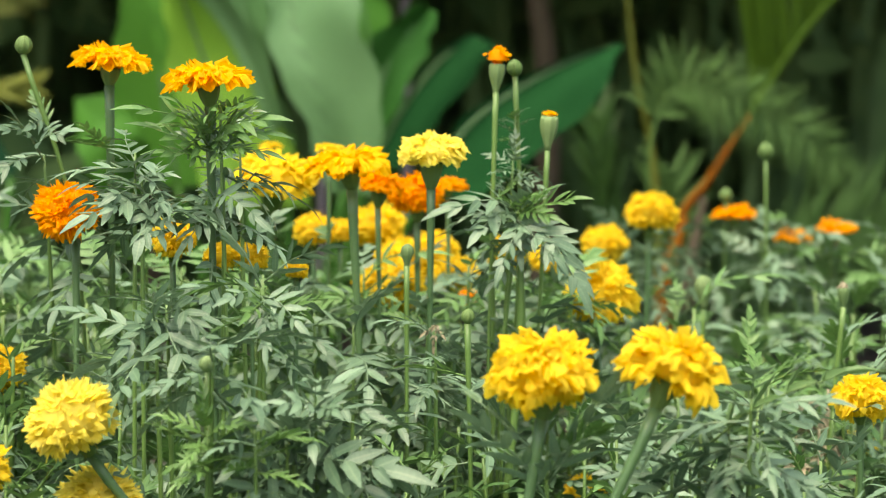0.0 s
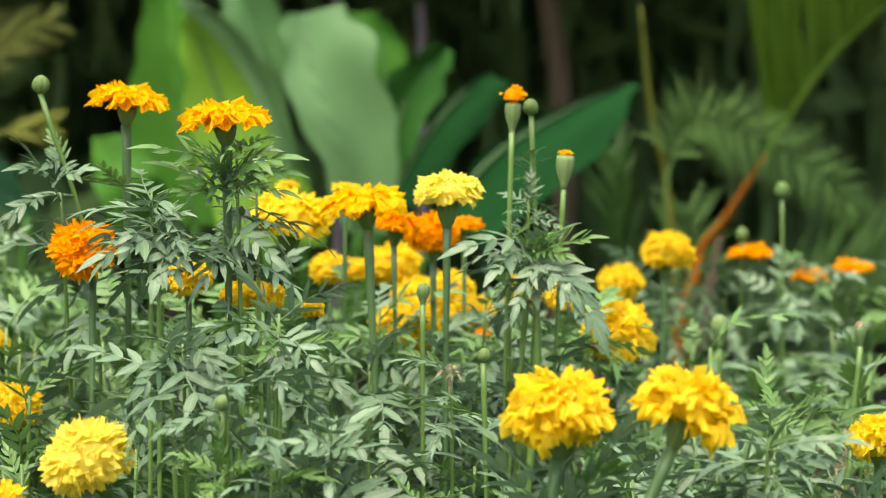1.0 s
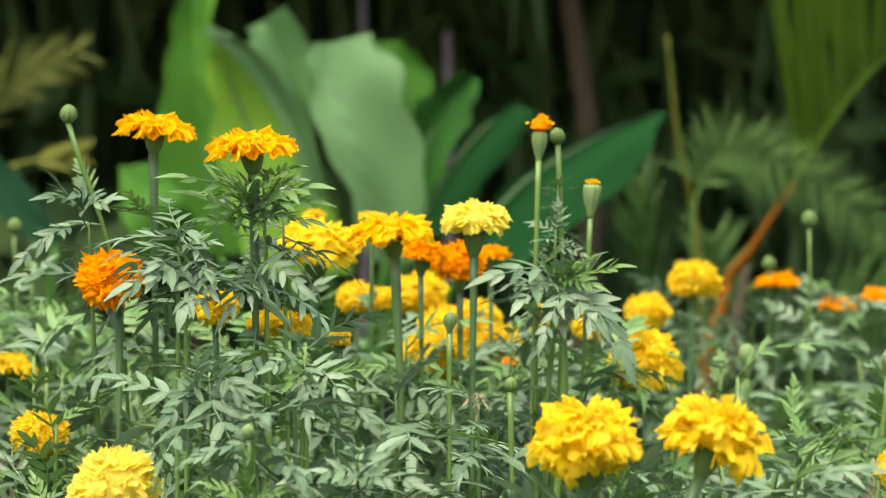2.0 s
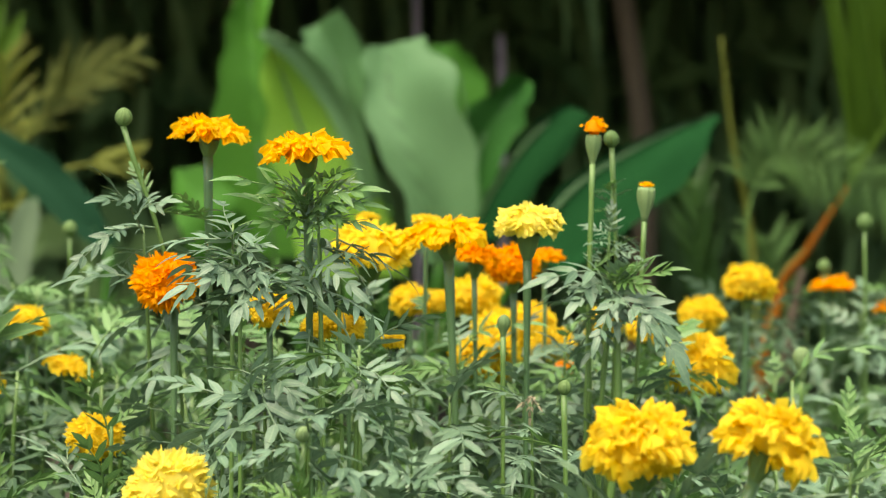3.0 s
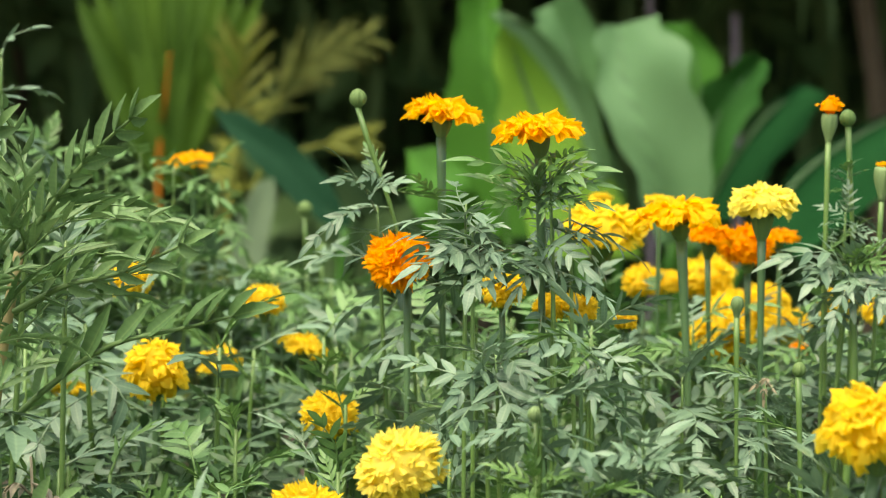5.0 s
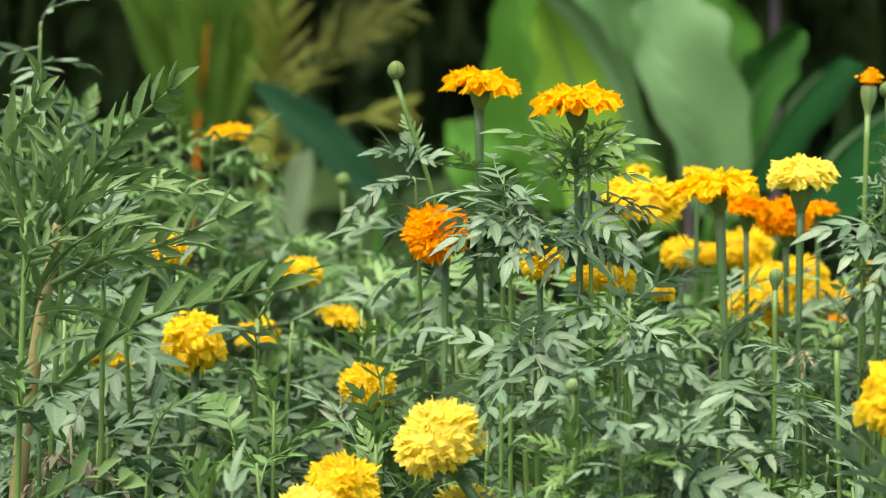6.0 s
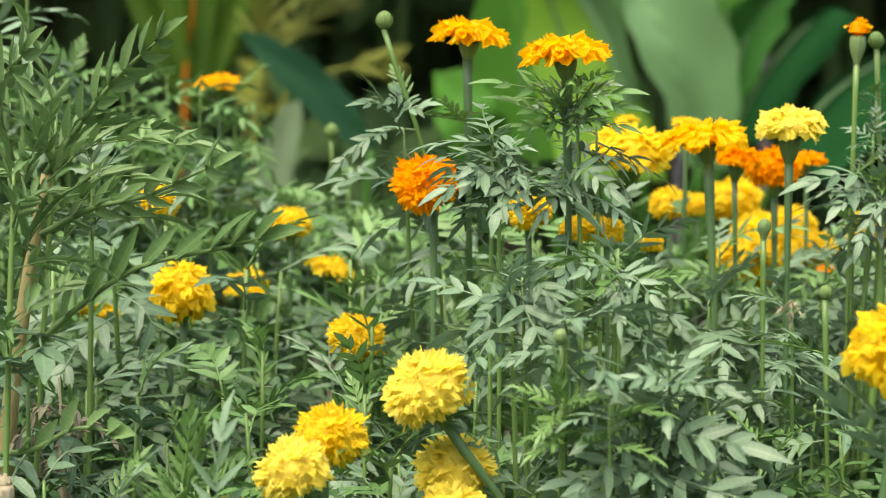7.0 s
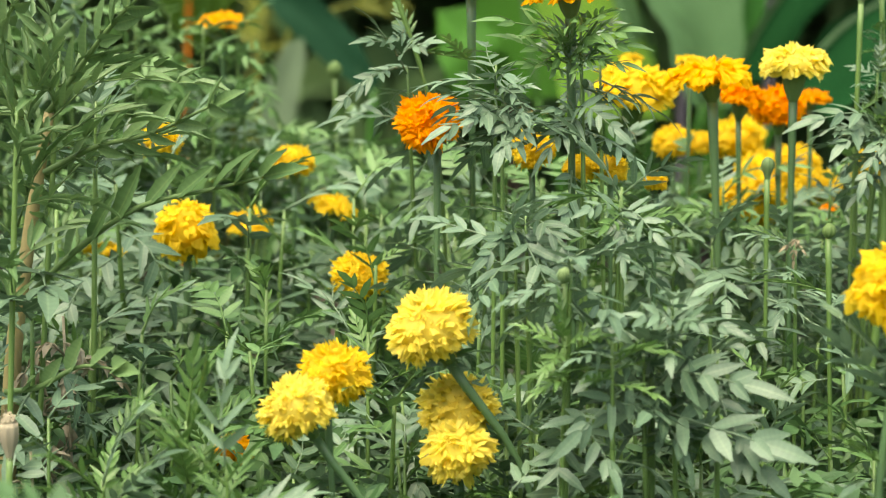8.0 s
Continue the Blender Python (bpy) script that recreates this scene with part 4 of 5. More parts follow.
budded(0.317, 1.950, 0.758, .013, "bud", "", (-.03, .0), 7, .01, .05, size=.5)
budded(0.342, 1.930, 0.697, .0125, "tube", "gold", (-.03, .0), 4, .0, .06, size=.4)
budded(0.211, 1.850, 0.600, .0085, "tube", "", (.0, .0), 5, .0, .1)
budded(0.240, 1.700, 0.564, .010, "bud", "", (.0, .0), 5, .0, .03)
budded(0.039, 1.500, 0.550, .0095, "bud", "", (.01, .0), 5, .0, .05, PALE_CALYX)
budded(0.720, 2.600, 0.681, .018, "bud", "", (.0, .0), 5, .0, .1)
budded(0.750, 2.900, 0.624, .016, "bud", "", (.0, .0), 4, .0, .1)
budded(0.547, 2.200, 0.540, .014, "tube", "", (.0, .0), 5, .0, .08)
budded(-0.196, 2.600, 0.675, .016, "bud", "", (.03, .0), 5, .0, .08)
budded(-0.170, 2.500, 0.631, .014, "bud", "", (.0, .0), 5, .0, .05)
budded(0.596, 1.900, 0.559, .008, "tube", "dry", (-.06, .0), 4, .0, .1)
budded(-0.332, 1.500, 0.432, .011, "tube", "dry", (.0, .0), 4, .0, .1, DRY)
# plants with large single leaves that hang towards the viewer
plant = leafy(0.098, 1.520, 0.495, 9, .06, WIDE_LEAVES, .9, (.0, .0), .0, (-.3, .5), .0042, "sturdy marigold plant with large hanging feathered leaves")
branch_leaf(plant, (0.097, 1.520, 0.455), (0.038, 1.450, 0.466), BIG_LEAVES[0], 0.78)
branch_leaf(plant, (0.098, 1.520, 0.449), (0.169, 1.440, 0.443), BIG_LEAVES[1], -0.78)
branch_leaf(plant, (0.100, 1.520, 0.476), (0.165, 1.460, 0.504), BIG_LEAVES[2], -1.00)
branch_leaf(plant, (0.099, 1.520, 0.484), (0.060, 1.470, 0.533), BIG_LEAVES[3], 1.00)
branch_leaf(plant, (0.099, 1.520, 0.488), (0.117, 1.470, 0.537), BIG_LEAVES[4], -0.52)
branch_leaf(plant, (0.097, 1.520, 0.465), (0.168, 1.430, 0.450), BIG_LEAVES[3], -1.0, .090)
branch_leaf(plant, (0.097, 1.520, 0.472), (0.041, 1.440, 0.472), BIG_LEAVES[1], .9, .090)
branch_leaf(plant, (0.099, 1.520, 0.476), (0.156, 1.440, 0.506), BIG_LEAVES[2], -.9, .090)
plant = leafy(0.014, 1.620, 0.588, 8, .05, WIDE_LEAVES, .8, (.0, .0))
branch_leaf(plant, (0.012, 1.620, 0.576), (0.032, 1.530, 0.522), BIG_LEAVES[1], 0.00)
branch_leaf(plant, (0.010, 1.620, 0.576), (-0.021, 1.550, 0.564), BIG_LEAVES[3], 0.78)
branch_leaf(plant, (0.014, 1.620, 0.580), (0.054, 1.550, 0.571), BIG_LEAVES[0], -0.78)
plant = leafy(0.080, 1.600, 0.605, 7, .04, FRESH_LEAVES + NARROW_LEAVES, .9, (.0, .0))
branch_leaf(plant, (0.081, 1.600, 0.591), (0.083, 1.540, 0.570), WIDE_LEAVES[4], 0.00)
branch_leaf(plant, (0.081, 1.600, 0.593), (0.122, 1.540, 0.575), WIDE_LEAVES[5], -0.78)
branch_leaf(plant, (0.079, 1.600, 0.593), (0.040, 1.550, 0.600), WIDE_LEAVES[6], 0.78)
plant = leafy(-0.003, 1.740, 0.674, 8, .05, NARROW_LEAVES + WIDE_LEAVES[:3], .8, (.0, .02))
branch_leaf(plant, (-0.003, 1.740, 0.657), (-0.045, 1.680, 0.650), WIDE_LEAVES[7], 0.78)
branch_leaf(plant, (-0.002, 1.740, 0.653), (-0.001, 1.680, 0.619), WIDE_LEAVES[8], 0.00)
branch_leaf(plant, (-0.001, 1.740, 0.657), (0.031, 1.680, 0.637), WIDE_LEAVES[0], -0.78)
branch_leaf(plant, (-0.004, 1.740, 0.674), (-0.027, 1.720, 0.702), NARROW_LEAVES[0], 0.78)
branch_leaf(plant, (-0.002, 1.740, 0.674), (0.025, 1.700, 0.681), NARROW_LEAVES[1], -0.78)
branch_leaf(plant, (0.001, 1.740, 0.661), (-0.045, 1.700, 0.643), WIDE_LEAVES[5], .55, .070)
branch_leaf(plant, (0.001, 1.740, 0.661), (-0.030, 1.700, 0.666), WIDE_LEAVES[3], .70, .070)
branch_leaf(plant, (0.001, 1.740, 0.659), (-0.002, 1.690, 0.619), WIDE_LEAVES[2], .0, .070)
plant = leafy(0.057, 1.770, 0.727, 8, .05, FRESH_LEAVES, .8, (.02, .02))
branch_leaf(plant, (0.048, 1.770, 0.697), (-0.004, 1.730, 0.738), MID_LEAVES[0], 0.70, .075)
branch_leaf(plant, (0.047, 1.770, 0.694), (-0.007, 1.730, 0.718), MID_LEAVES[1], 0.70, .075)
branch_leaf(plant, (0.048, 1.770, 0.702), (0.018, 1.730, 0.744), MID_LEAVES[2], 0.70, .075)
branch_leaf(plant, (0.049, 1.770, 0.697), (0.095, 1.730, 0.730), MID_LEAVES[3], -0.70, .075)
branch_leaf(plant, (0.049, 1.770, 0.694), (0.090, 1.730, 0.714), MID_LEAVES[4], -0.70, .075)
branch_leaf(plant, (0.048, 1.770, 0.702), (0.074, 1.730, 0.740), MID_LEAVES[5], -0.70, .075)
branch_leaf(plant, (0.047, 1.770, 0.687), (0.002, 1.730, 0.697), MID_LEAVES[6], 0.70, .075)
branch_leaf(plant, (0.050, 1.770, 0.687), (0.090, 1.730, 0.697), MID_LEAVES[0], -0.70, .075)
branch_leaf(plant, (0.049, 1.770, 0.706), (0.048, 1.730, 0.733), MID_LEAVES[3], -0.70, .075)
plant = leafy(0.060, 1.780, 0.673, 6, .06, NARROW_LEAVES, .8, (.0, .02))
branch_leaf(plant, (0.055, 1.780, 0.660), (0.092, 1.720, 0.649), BIG_LEAVES[2], -0.78)
branch_leaf(plant, (0.055, 1.780, 0.658), (0.024, 1.720, 0.659), WIDE_LEAVES[2], 0.78)
branch_leaf(plant, (0.055, 1.780, 0.715), (0.015, 1.750, 0.734), NARROW_LEAVES[3], 0.78)
branch_leaf(plant, (0.057, 1.780, 0.717), (0.091, 1.750, 0.729), NARROW_LEAVES[4], -0.78)
branch_leaf(plant, (0.057, 1.780, 0.700), (-0.002, 1.760, 0.721), WIDE_LEAVES[3], 1.00)
branch_leaf(plant, (0.060, 1.780, 0.704), (0.097, 1.740, 0.719), NARROW_LEAVES[2], -1.00)
plant = leafy(0.311, 1.900, 0.633, 6, .05, WIDE_LEAVES, .8, (-.06, .0))
branch_leaf(plant, (0.316, 1.900, 0.628), (0.292, 1.840, 0.594), WIDE_LEAVES[1], 0.00)
branch_leaf(plant, (0.328, 1.900, 0.628), (0.369, 1.840, 0.584), BIG_LEAVES[4], -0.52)
branch_leaf(plant, (0.311, 1.900, 0.631), (0.259, 1.840, 0.640), WIDE_LEAVES[3], 0.78)
plant = leafy(0.110, 1.500, 0.536, 8, .05, WIDE_LEAVES, .9, (.0, .0))
branch_leaf(plant, (0.110, 1.500, 0.524), (0.069, 1.440, 0.532), BIG_LEAVES[0], 0.78)
branch_leaf(plant, (0.110, 1.500, 0.528), (0.107, 1.460, 0.558), BIG_LEAVES[2], 0.26)
branch_leaf(plant, (0.112, 1.500, 0.524), (0.145, 1.440, 0.527), BIG_LEAVES[3], -0.78)
plant = leafy(0.378, 1.450, 0.520, 7, .05, NARROW_LEAVES, .9, (.0, .0))
branch_leaf(plant, (0.363, 1.450, 0.502), (0.441, 1.420, 0.554), LONG_LEAVES[4], -.3)
branch_leaf(plant, (0.378, 1.450, 0.509), (0.329, 1.420, 0.528), WIDE_LEAVES[2], 0.78)
# shoots that stand above the rest
leafy(-0.008, 1.750, 0.693, 9, .06, NARROW_LEAVES + WIDE_LEAVES[:4], .85, (.0, .02))
leafy(0.075, 1.840, 0.700, 6, .06, NARROW_LEAVES + WIDE_LEAVES[:3], .85, (.0, .02))
leafy(-0.082, 1.880, 0.691, 5, .10, NARROW_LEAVES, .9, (.03, .02))
leafy(0.299, 1.950, 0.670, 5, .10, NARROW_LEAVES, .5, (-.01, .0))
leafy(0.081, 1.600, 0.608, 11, .08, NARROW_LEAVES + FRESH_LEAVES, 1.0, (.0, .0))
leafy(0.043, 1.500, 0.568, 8, .06, WIDE_LEAVES, 1.0, (.0, .0))
leafy(0.006, 1.600, 0.577, 8, .08, WIDE_LEAVES, 1.2, (.0, .0), .0, (-.6, .1))
leafy(0.385, 1.420, 0.542, 9, .08, NARROW_LEAVES, .95, (-.02, .0))
leafy(0.359, 1.450, 0.510, 8, .08, NARROW_LEAVES, 1.0, (.0, .0))
leafy(0.252, 1.420, 0.515, 9, .07, FRESH_LEAVES + NARROW_LEAVES, 1.0, (.0, .0), .0, (.3, 1.0))
leafy(0.039, 1.480, 0.519, 14, .06, FRESH_LEAVES, .72, (.0, .0), .0, (-.3, .6))
leafy(0.069, 1.470, 0.515, 10, .05, FRESH_LEAVES + NARROW_LEAVES[:2], .75, (.0, .0), .0, (-.3, .6))
leafy(0.091, 1.500, 0.513, 10, .12, WIDE_LEAVES, .95, (.0, .0))
leafy(0.140, 1.500, 0.506, 8, .10, WIDE_LEAVES, .95, (.0, .0))
leafy(-0.206, 1.450, 0.465, 14, .12, FRESH_LEAVES, 1.0, (.0, .0), .0, (.4, 1.1), .003, "bushy bright green marigold shoot with narrow leaves")
leafy(-0.174, 1.400, 0.448, 10, .10, FRESH_LEAVES + NARROW_LEAVES, .95, (.0, .0), .0, (.2, .9))
leafy(-0.263, 1.460, 0.424, 11, .08, FRESH_LEAVES + NARROW_LEAVES, 1.0, (.0, .0), .0, (.2, .9))
# small leafy side shoots under the tall buds
leafy(0.312, 1.930, 0.688, 7, .03, NARROW_LEAVES, .42, (-.02, .0), .0, (-.3, .5), .002)
leafy(0.316, 1.940, 0.730, 4, .03, NARROW_LEAVES, .25, (-.03, .0), .0, (.0, .8), .002)
# one bent shoot with a bright tip and hanging grey-green leaves
plant = leafy(0.309, 1.880, 0.644, 5, .05, NARROW_LEAVES, .7, (-.05, .0), .012, (-.3, .4), .0048, "bent marigold shoot with a bright green leafy tip")
branch_leaf(plant, (0.308, 1.880, 0.641), (0.356, 1.840, 0.659), FRESH_LEAVES[0], -.8, .060)
branch_leaf(plant, (0.308, 1.880, 0.642), (0.337, 1.850, 0.666), FRESH_LEAVES[1], -.9, .060)
branch_leaf(plant, (0.309, 1.880, 0.642), (0.314, 1.840, 0.663), FRESH_LEAVES[2], -.6, .060)
branch_leaf(plant, (0.307, 1.880, 0.640), (0.338, 1.830, 0.645), FRESH_LEAVES[3], -.7, .060)
branch_leaf(plant, (0.307, 1.880, 0.641), (0.288, 1.850, 0.659), FRESH_LEAVES[4], .6, .060)
branch_leaf(plant, (0.307, 1.880, 0.636), (0.366, 1.820, 0.586), BIG_LEAVES[2], -.5, .095)
branch_leaf(plant, (0.307, 1.880, 0.636), (0.327, 1.820, 0.605), BIG_LEAVES[1], -.3, .095)
branch_leaf(plant, (0.305, 1.880, 0.634), (0.292, 1.820, 0.600), BIG_LEAVES[0], .1, .095)
branch_leaf(plant, (0.304, 1.880, 0.644), (0.235, 1.840, 0.652), WIDE_LEAVES[4], .7, .075)
branch_leaf(plant, (0.305, 1.880, 0.642), (0.256, 1.840, 0.631), WIDE_LEAVES[1], .5, .075)
# leafy shoots that close the bed between the flowers
leafy(0.189, 2.500, 0.557, 9, .10, WIDE_LEAVES + MID_LEAVES[:3], 1.1)
leafy(0.237, 2.550, 0.560, 9, .10, WIDE_LEAVES + MID_LEAVES[:3], 1.1)
leafy(0.277, 2.500, 0.537, 9, .10, WIDE_LEAVES + MID_LEAVES[:3], 1.1)
leafy(0.321, 2.550, 0.540, 9, .10, WIDE_LEAVES + MID_LEAVES[:3], 1.1)
leafy(0.352, 2.500, 0.568, 9, .10, WIDE_LEAVES + MID_LEAVES[:3], 1.1)
leafy(0.384, 2.500, 0.549, 9, .10, WIDE_LEAVES + MID_LEAVES[:3], 1.1)
leafy(0.430, 2.550, 0.559, 9, .10, WIDE_LEAVES + MID_LEAVES[:3], 1.1)
leafy(0.466, 2.500, 0.549, 9, .10, WIDE_LEAVES + MID_LEAVES[:3], 1.1)
leafy(0.340, 1.450, 0.491, 9, .09, WIDE_LEAVES, 1.0, (.0, .0), .0, (-.6, .4))
leafy(-0.441, 2.450, 0.749, 10, .13, MID_LEAVES + FRESH_LEAVES[:1], 1.0)
leafy(-0.382, 2.350, 0.741, 10, .13, MID_LEAVES + FRESH_LEAVES[:1], 1.0)
leafy(-0.369, 2.500, 0.746, 10, .13, MID_LEAVES + FRESH_LEAVES[:1], 1.0)
leafy(-0.319, 2.400, 0.733, 10, .13, MID_LEAVES + FRESH_LEAVES[:1], 1.0)
leafy(-0.295, 2.500, 0.722, 10, .13, MID_LEAVES + FRESH_LEAVES[:1], 1.0)
leafy(-0.437, 2.300, 0.754, 10, .13, MID_LEAVES + FRESH_LEAVES[:1], 1.0)
leafy(0.145, 1.980, 0.552, 8, .10, WIDE_LEAVES, 1.0)
leafy(0.172, 1.900, 0.548, 8, .10, WIDE_LEAVES, 1.0)
leafy(0.211, 1.950, 0.542, 8, .10, WIDE_LEAVES, 1.0)
leafy(0.237, 1.920, 0.551, 8, .10, WIDE_LEAVES, 1.0)
leafy(0.274, 1.980, 0.541, 8, .10, WIDE_LEAVES, 1.0)
leafy(0.307, 2.000, 0.554, 8, .10, WIDE_LEAVES, 1.0)
for k in range(11):
    leafy(0.10 + 0.032 * k, 2.06 + 0.06 * (k % 3), 0.575 + 0.014 * math.sin(k * 2.4), 9, .10, MID_LEAVES + WIDE_LEAVES[:3], 1.0)
for k in range(5):
    leafy(-0.03 + 0.030 * k, 1.98 + 0.05 * (k % 2), 0.600 + 0.012 * math.sin(k * 1.9), 8, .10, MID_LEAVES + WIDE_LEAVES[:3], 1.0)
# far right and far left tops, seen soft behind the rest
for k in range(9):
    leafy(0.62 + 0.055 * k, 2.85 + 0.03 * (k % 3), 0.575 + 0.02 * math.sin(k * 2.1), 12, .12, MID_LEAVES[:3] + WIDE_LEAVES, 1.1)
for k in range(12):
    leafy(-0.62 + 0.05 * k, 2.45 + 0.05 * (k % 4), 0.60 + 0.025 * math.sin(k * 1.7) - 0.004 * k, 12, .12, MID_LEAVES + WIDE_LEAVES[:2], 1.1)
for k in range(10):
    leafy(-0.53 + 0.026 * k, 2.3 + 0.05 * (k % 3), 0.715 - 0.008 * k + 0.012 * math.sin(k * 2.3), 14, .16, MID_LEAVES + WIDE_LEAVES[:2], 1.1)
for k in range(6):
    leafy(-0.27 + 0.03 * k, 2.35 + 0.06 * (k % 2), 0.635 - 0.006 * k, 12, .14, MID_LEAVES + WIDE_LEAVES[:2], 1.0)

# withered bits among the green
withered(0.575, 1.900, 0.454, 14, .09, (.0, .0), 1.0)
withered(0.589, 1.920, 0.486, 8, .06, (.0, .0), .8)
plant = leafy(0.221, 1.740, 0.555, 6, .07, NARROW_LEAVES, .6, (.0, .0), .0, (-.4, .4), .0022, "marigold shoot with a few shrivelled straw-coloured leaves")
branch_leaf(plant, (0.221, 1.740, 0.553), (0.201, 1.700, 0.569), DEAD_LEAVES[0], .6, .11)
branch_leaf(plant, (0.221, 1.740, 0.551), (0.209, 1.700, 0.531), DEAD_LEAVES[1], .0, .14)
branch_leaf(plant, (0.221, 1.740, 0.553), (0.230, 1.710, 0.558), DEAD_LEAVES[2], -.6, .11)
withered(-0.334, 1.700, 0.504, 14, .08, (.0, .0), 1.0)
withered(-0.339, 1.600, 0.418, 9, .06, (.0, .0), .9)

# ---- the tall woody plant beside the bed ----
plant = leafy(-0.330, 1.680, 0.703, 14, .20, LONG_LEAVES, .9, (-.05, .0), .0, (-.2, .6), .0030, "tall marigold plant with a brown woody stem and long feathered leaves")
base = [Vector((-0.392, 1.680, 0.274)), Vector((-0.372, 1.680, 0.421)), Vector((-0.356, 1.680, 0.557)), Vector((-0.338, 1.680, 0.658))]
base[0].z = 0
part("stem", mesh_of("stem", *tube([p - plant.location for p in base], [.0085, .0070, .0055, .0040], 12, 8), WOODY), plant, None, "brown woody stem")
branch_leaf(plant, (-0.341, 1.660, 0.646), (-0.225, 1.600, 0.687), SPRAY_LEAVES[3], -.4, .17)
branch_leaf(plant, (-0.360, 1.660, 0.542), (-0.299, 1.560, 0.536), WIDE_LEAVES[2], .2, .07)
branch_leaf(plant, (-0.359, 1.660, 0.575), (-0.271, 1.600, 0.664), SPRAY_LEAVES[0], -.3, .17)
branch_leaf(plant, (-0.359, 1.660, 0.604), (-0.332, 1.600, 0.715), SPRAY_LEAVES[3], .1, .17)
spray(plant, [(-0.352, 1.660, 0.523), (-0.309, 1.635, 0.561), (-0.260, 1.610, 0.593), (-0.204, 1.585, 0.607), (-0.166, 1.560, 0.617)], 8, .046, .0105, (1,), 1.0, 1)
spray(plant, [(-0.340, 1.680, 0.656), (-0.305, 1.653, 0.698), (-0.274, 1.627, 0.730), (-0.241, 1.600, 0.755)], 7, .036, .0095, (-1, 1), .9, 2)
spray(plant, [(-0.340, 1.670, 0.614), (-0.297, 1.640, 0.634), (-0.251, 1.610, 0.645), (-0.203, 1.580, 0.666)], 6, .034, .0085, (-1, 1), .9, 3)
spray(plant, [(-0.360, 1.620, 0.458), (-0.330, 1.593, 0.466), (-0.297, 1.567, 0.484), (-0.267, 1.540, 0.486)], 5, .030, .0110, (1,), 1.0, 4)
spray(plant, [(-0.363, 1.680, 0.668), (-0.367, 1.660, 0.698), (-0.360, 1.640, 0.726), (-0.341, 1.620, 0.746)], 6, .038, .0100, (-1, 1), .85, 5)
leafy(-0.450, 2.160, 0.838, 9, .20, WIDE_LEAVES + NARROW_LEAVES, 1.2, (-.02, .0), .0, (-.8, .1), .003, "tall leafy marigold shoot rising above the others")
leafy(-0.345, 1.600, 0.664, 9, .25, LONG_LEAVES, .8, (-.02, .0), .0, (-.2, .6), .003, "tall leafy marigold shoot rising above the others")
leafy(-0.316, 1.750, 0.665, 10, .2, NARROW_LEAVES, 1.0, (-.02, .0), .0, (.2, .8), .003)


# ---- leafy plants that fill the bed ----
def filler(seed, fresh):
    """A bushy plant of unit height 0.5: a main stem, side shoots and feathered leaves."""
    r = random.Random(seed)
    plant = thing("marigold_plant", 0, 0, 0, "bushy marigold foliage with feathered grey-green leaves", "marigold plant", "leafy marigold plants")
    shoots = [(Vector((0, 0, 0)), Vector((r.uniform(-.03, .03), r.uniform(-.03, .03), .5)))]
    for k in range(4):
        a = k * 1.6 + r.uniform(-.4, .4)
        b = Vector((math.cos(a) * .012, math.sin(a) * .012, .12 + .06 * k))
        shoots.append((b, Vector((math.cos(a) * r.uniform(.07, .12), math.sin(a) * r.uniform(.07, .12), r.uniform(.38, .5)))))
    for n, (b, e) in enumerate(shoots):
        c = [b, (b + e) / 2 + Vector((e.x * .25, e.y * .25, -.01)), e]
        part("stem", mesh_of("stem", *tube(c, [.0032 if n == 0 else .0024, .0022, .0014], 8, 6), STEM), plant)
        pts = curve_points(c, 40)
        az = r.uniform(0, 6.28)
        count = 16 if n == 0 else 11
        for k in range(count):
            f = (.35 if n == 0 else .25) + (.65 if n == 0 else .75) * k / (count - 1)
            az += 2.4 + r.uniform(-.5, .5)
            top = f > .88
            me = r.choice(FRESH_LEAVES if top and r.random() < .25 + .3 * fresh else NARROW_LEAVES if r.random() < .2 else MID_LEAVES if fresh else WIDE_LEAVES)
            part("leaf", me, plant, leaf_pose(pts[min(40, int(40 * f))], az, r.uniform(.3, 1.1) if top else r.uniform(-.8, .3), r.uniform(-.5, .5), r.uniform(.8, 1.15)))
    return plant


def bed_height(x, y):
    """How high the leaves stand over the bed: lower in front, higher in the middle and at the far end."""
    far = min(1, max(0, (y - 1.55) / 0.4))
    across = x / y
    h = 0.44 + 0.085 * far + 0.03 * noise.noise((x * 5, y * 5, 1))
    h -= 0.045 * far * math.exp(-((across - 0.105) / 0.05) ** 2)
    h += 0.05 * far * min(1, max(0, -across / 0.1))
    return h


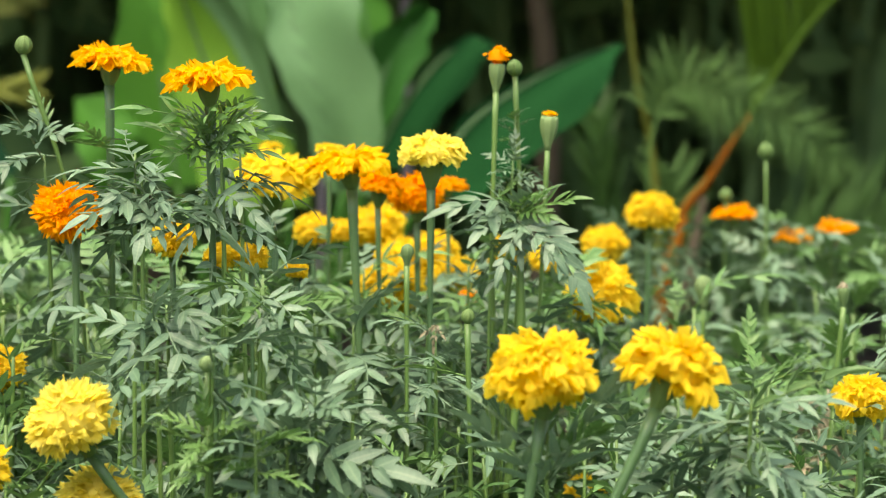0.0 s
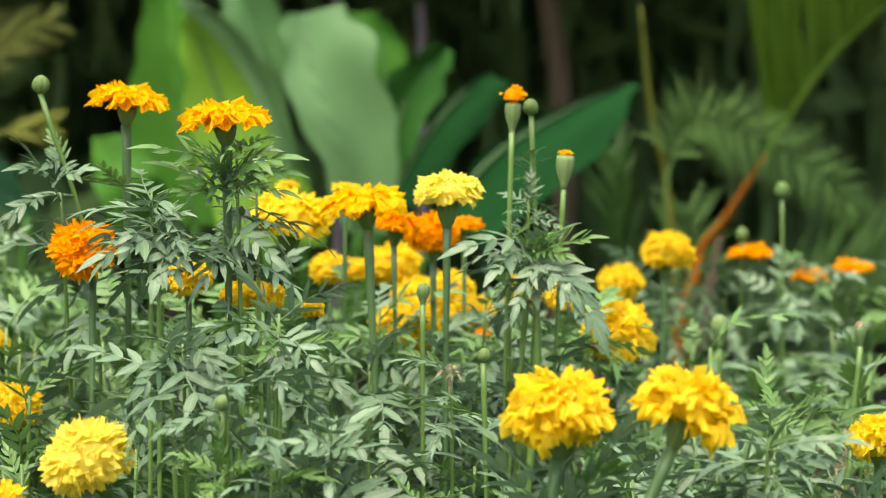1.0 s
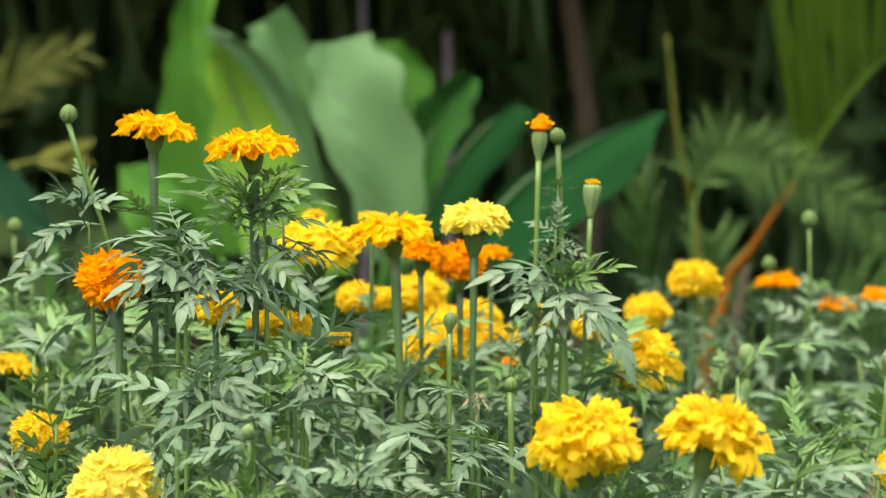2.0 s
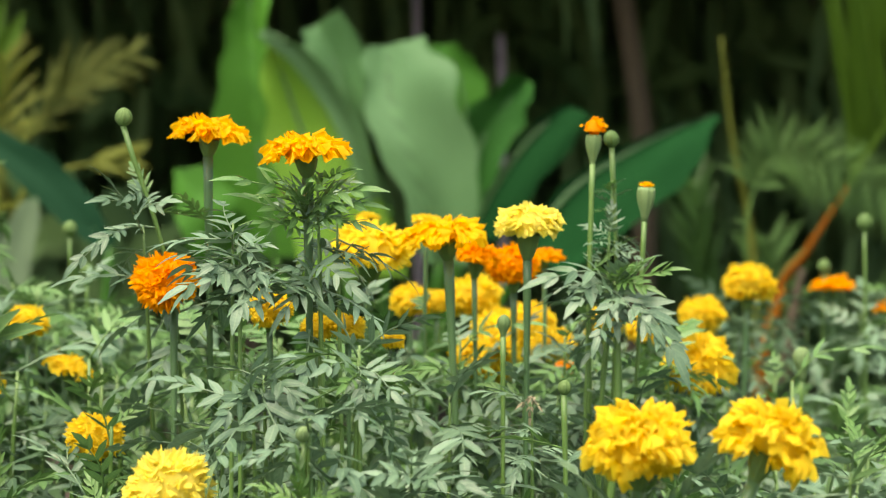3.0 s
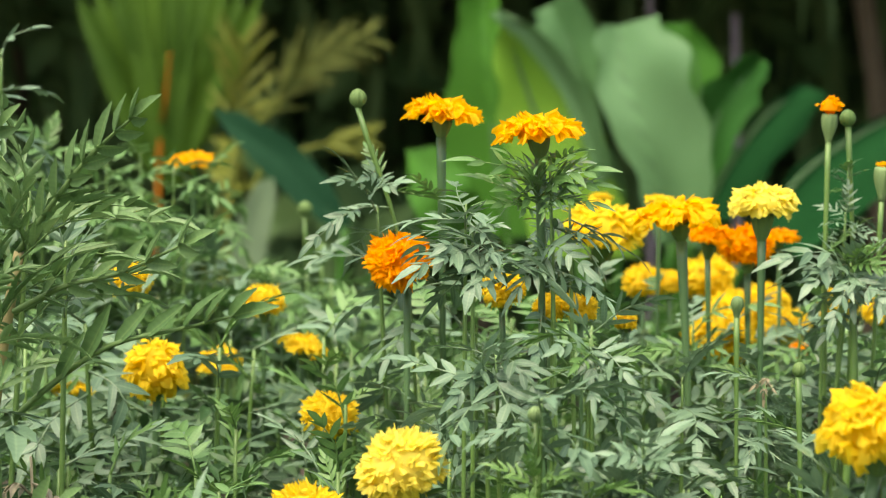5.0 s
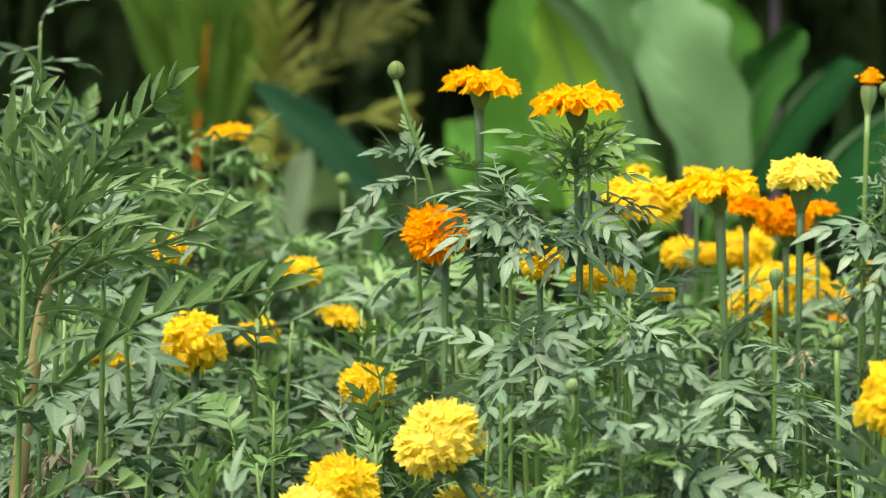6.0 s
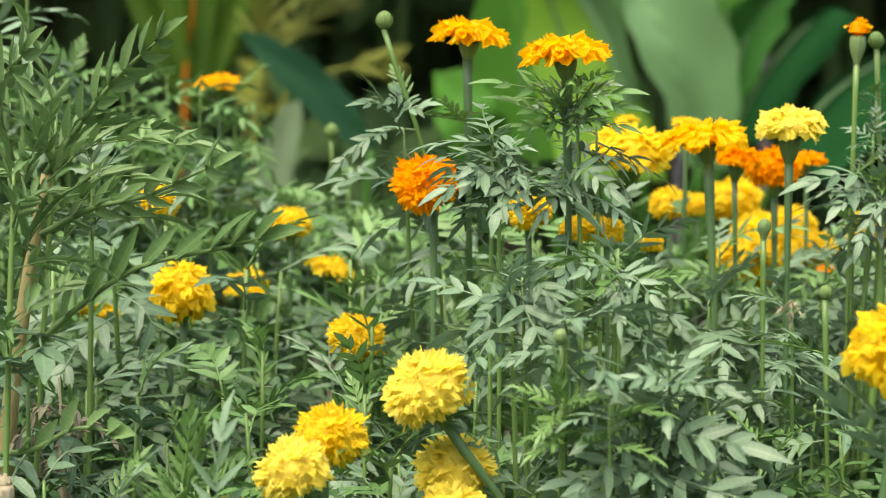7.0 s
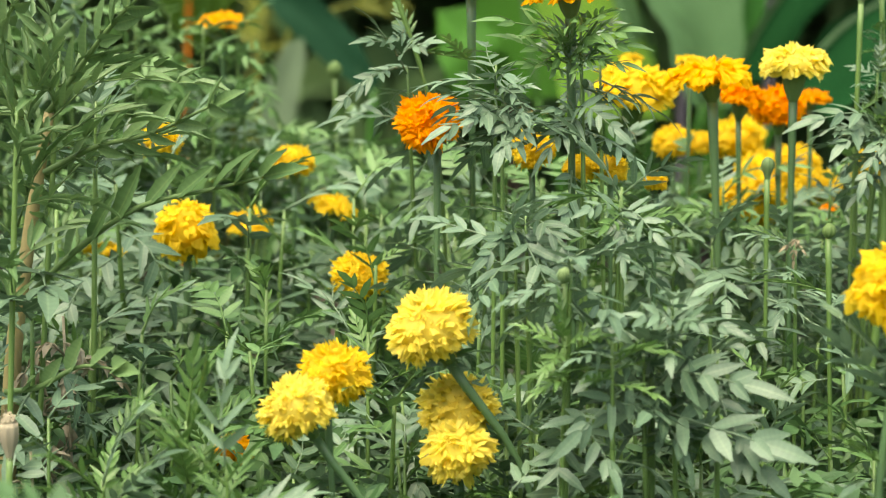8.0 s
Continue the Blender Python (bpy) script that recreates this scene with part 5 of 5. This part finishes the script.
originals = [filler(300 + k, k % 3 == 0) for k in range(7)]
r = random.Random(77)
used = 0
y = 1.58
row = 0
while y < 2.9:
    x = -0.27 * y - 0.12 + 0.07 * (row % 2)
    while x < 0.36 * y + 0.12:
        px, py = x + r.uniform(-.03, .03), y + r.uniform(-.03, .03)
        h = bed_height(px, py) * r.uniform(.92, 1.05)
        source = originals[used % 7]
        m = Matrix.Translation((px, py, 0)) @ Matrix.Rotation(r.uniform(0, 6.28), 4, "Z")
        plant = source if used < 7 else copy_thing(source, m)
        plant.matrix_basis = m
        s = h / 0.5
        plant.scale = (s, s, s)
        used += 1
        x += 0.118 + 0.10 * (y - 1.6)
    y += 0.105 + 0.018 * row
    row += 1


def low_leaves():
    """The dense lower leaves that close the bed under the plants' tops."""
    r = random.Random(91)
    coarse = [leaf_mesh("leaf", r, SHADED_BED_LEAF, 4, .052, .024, .0072, .95, .22, .25, 0.0, 2) for _ in range(5)]
    shapes = [([v.co.copy() for v in me.vertices], [tuple(p.vertices) for p in me.polygons]) for me in coarse]
    pieces = []
    # leaves from 3500 on lie below the view and block light from the front
    for k in range(5600):
        y = 1.46 + 1.6 * r.random() ** 1.3 if k < 3500 else r.uniform(.85, 1.46)
        x = r.uniform(-.27, .34) * y
        z = r.uniform(.08, max(.1, bed_height(x, y) - .05)) if k < 3500 else r.uniform(.2, .65 - .175 * y)
        m = leaf_pose(Vector((x, y, z)), r.uniform(0, 6.28), r.uniform(-.9, .5), r.uniform(-.6, .6), r.uniform(.9, 1.3))
        v, f = r.choice(shapes)
        pieces.append(([m @ c for c in v], f))
    tagged(new("low_foliage", mesh_of("low_foliage", *joined(pieces), SHADED_BED_LEAF)), "dense lower marigold leaves with shade put into their dark colour, the front ones unseen", "foliage", kind="stuff")


def bed_ends():
    """The bed goes on to both ends: coarse bushy leaves, the same height as the plants between."""
    r = random.Random(92)
    pieces = []
    for k in range(5200):
        x, y = r.uniform(-1.25, 1.35), r.uniform(.95, 3.1)
        if -.30 * y - .06 < x < .37 * y + .06:
            continue
        top = bed_height(x, y) if y > 1.46 else .65 - .175 * y
        p = Vector((x, y, r.uniform(.25, 1) ** .5 * top))
        az = r.uniform(0, 6.28)
        out = Vector((math.cos(az), math.sin(az), r.uniform(-.5, .4)))
        side = Vector((-out.y, out.x, 0))
        for g in (-1, -.5, 0, .5, 1):
            pieces.append(leaflet(p + out * .03 * (1 - abs(g)), out + side * g * 1.3, Vector((0, 0, 1)), r.uniform(.03, .05), r.uniform(.009, .013), .25, .2, 0, 2))
    tagged(new("bed_foliage", mesh_of("bed_foliage", *joined(pieces), SHADED_BED_LEAF)), "marigold foliage at both ends of the bed", "foliage", kind="stuff")


low_leaves()
bed_ends()
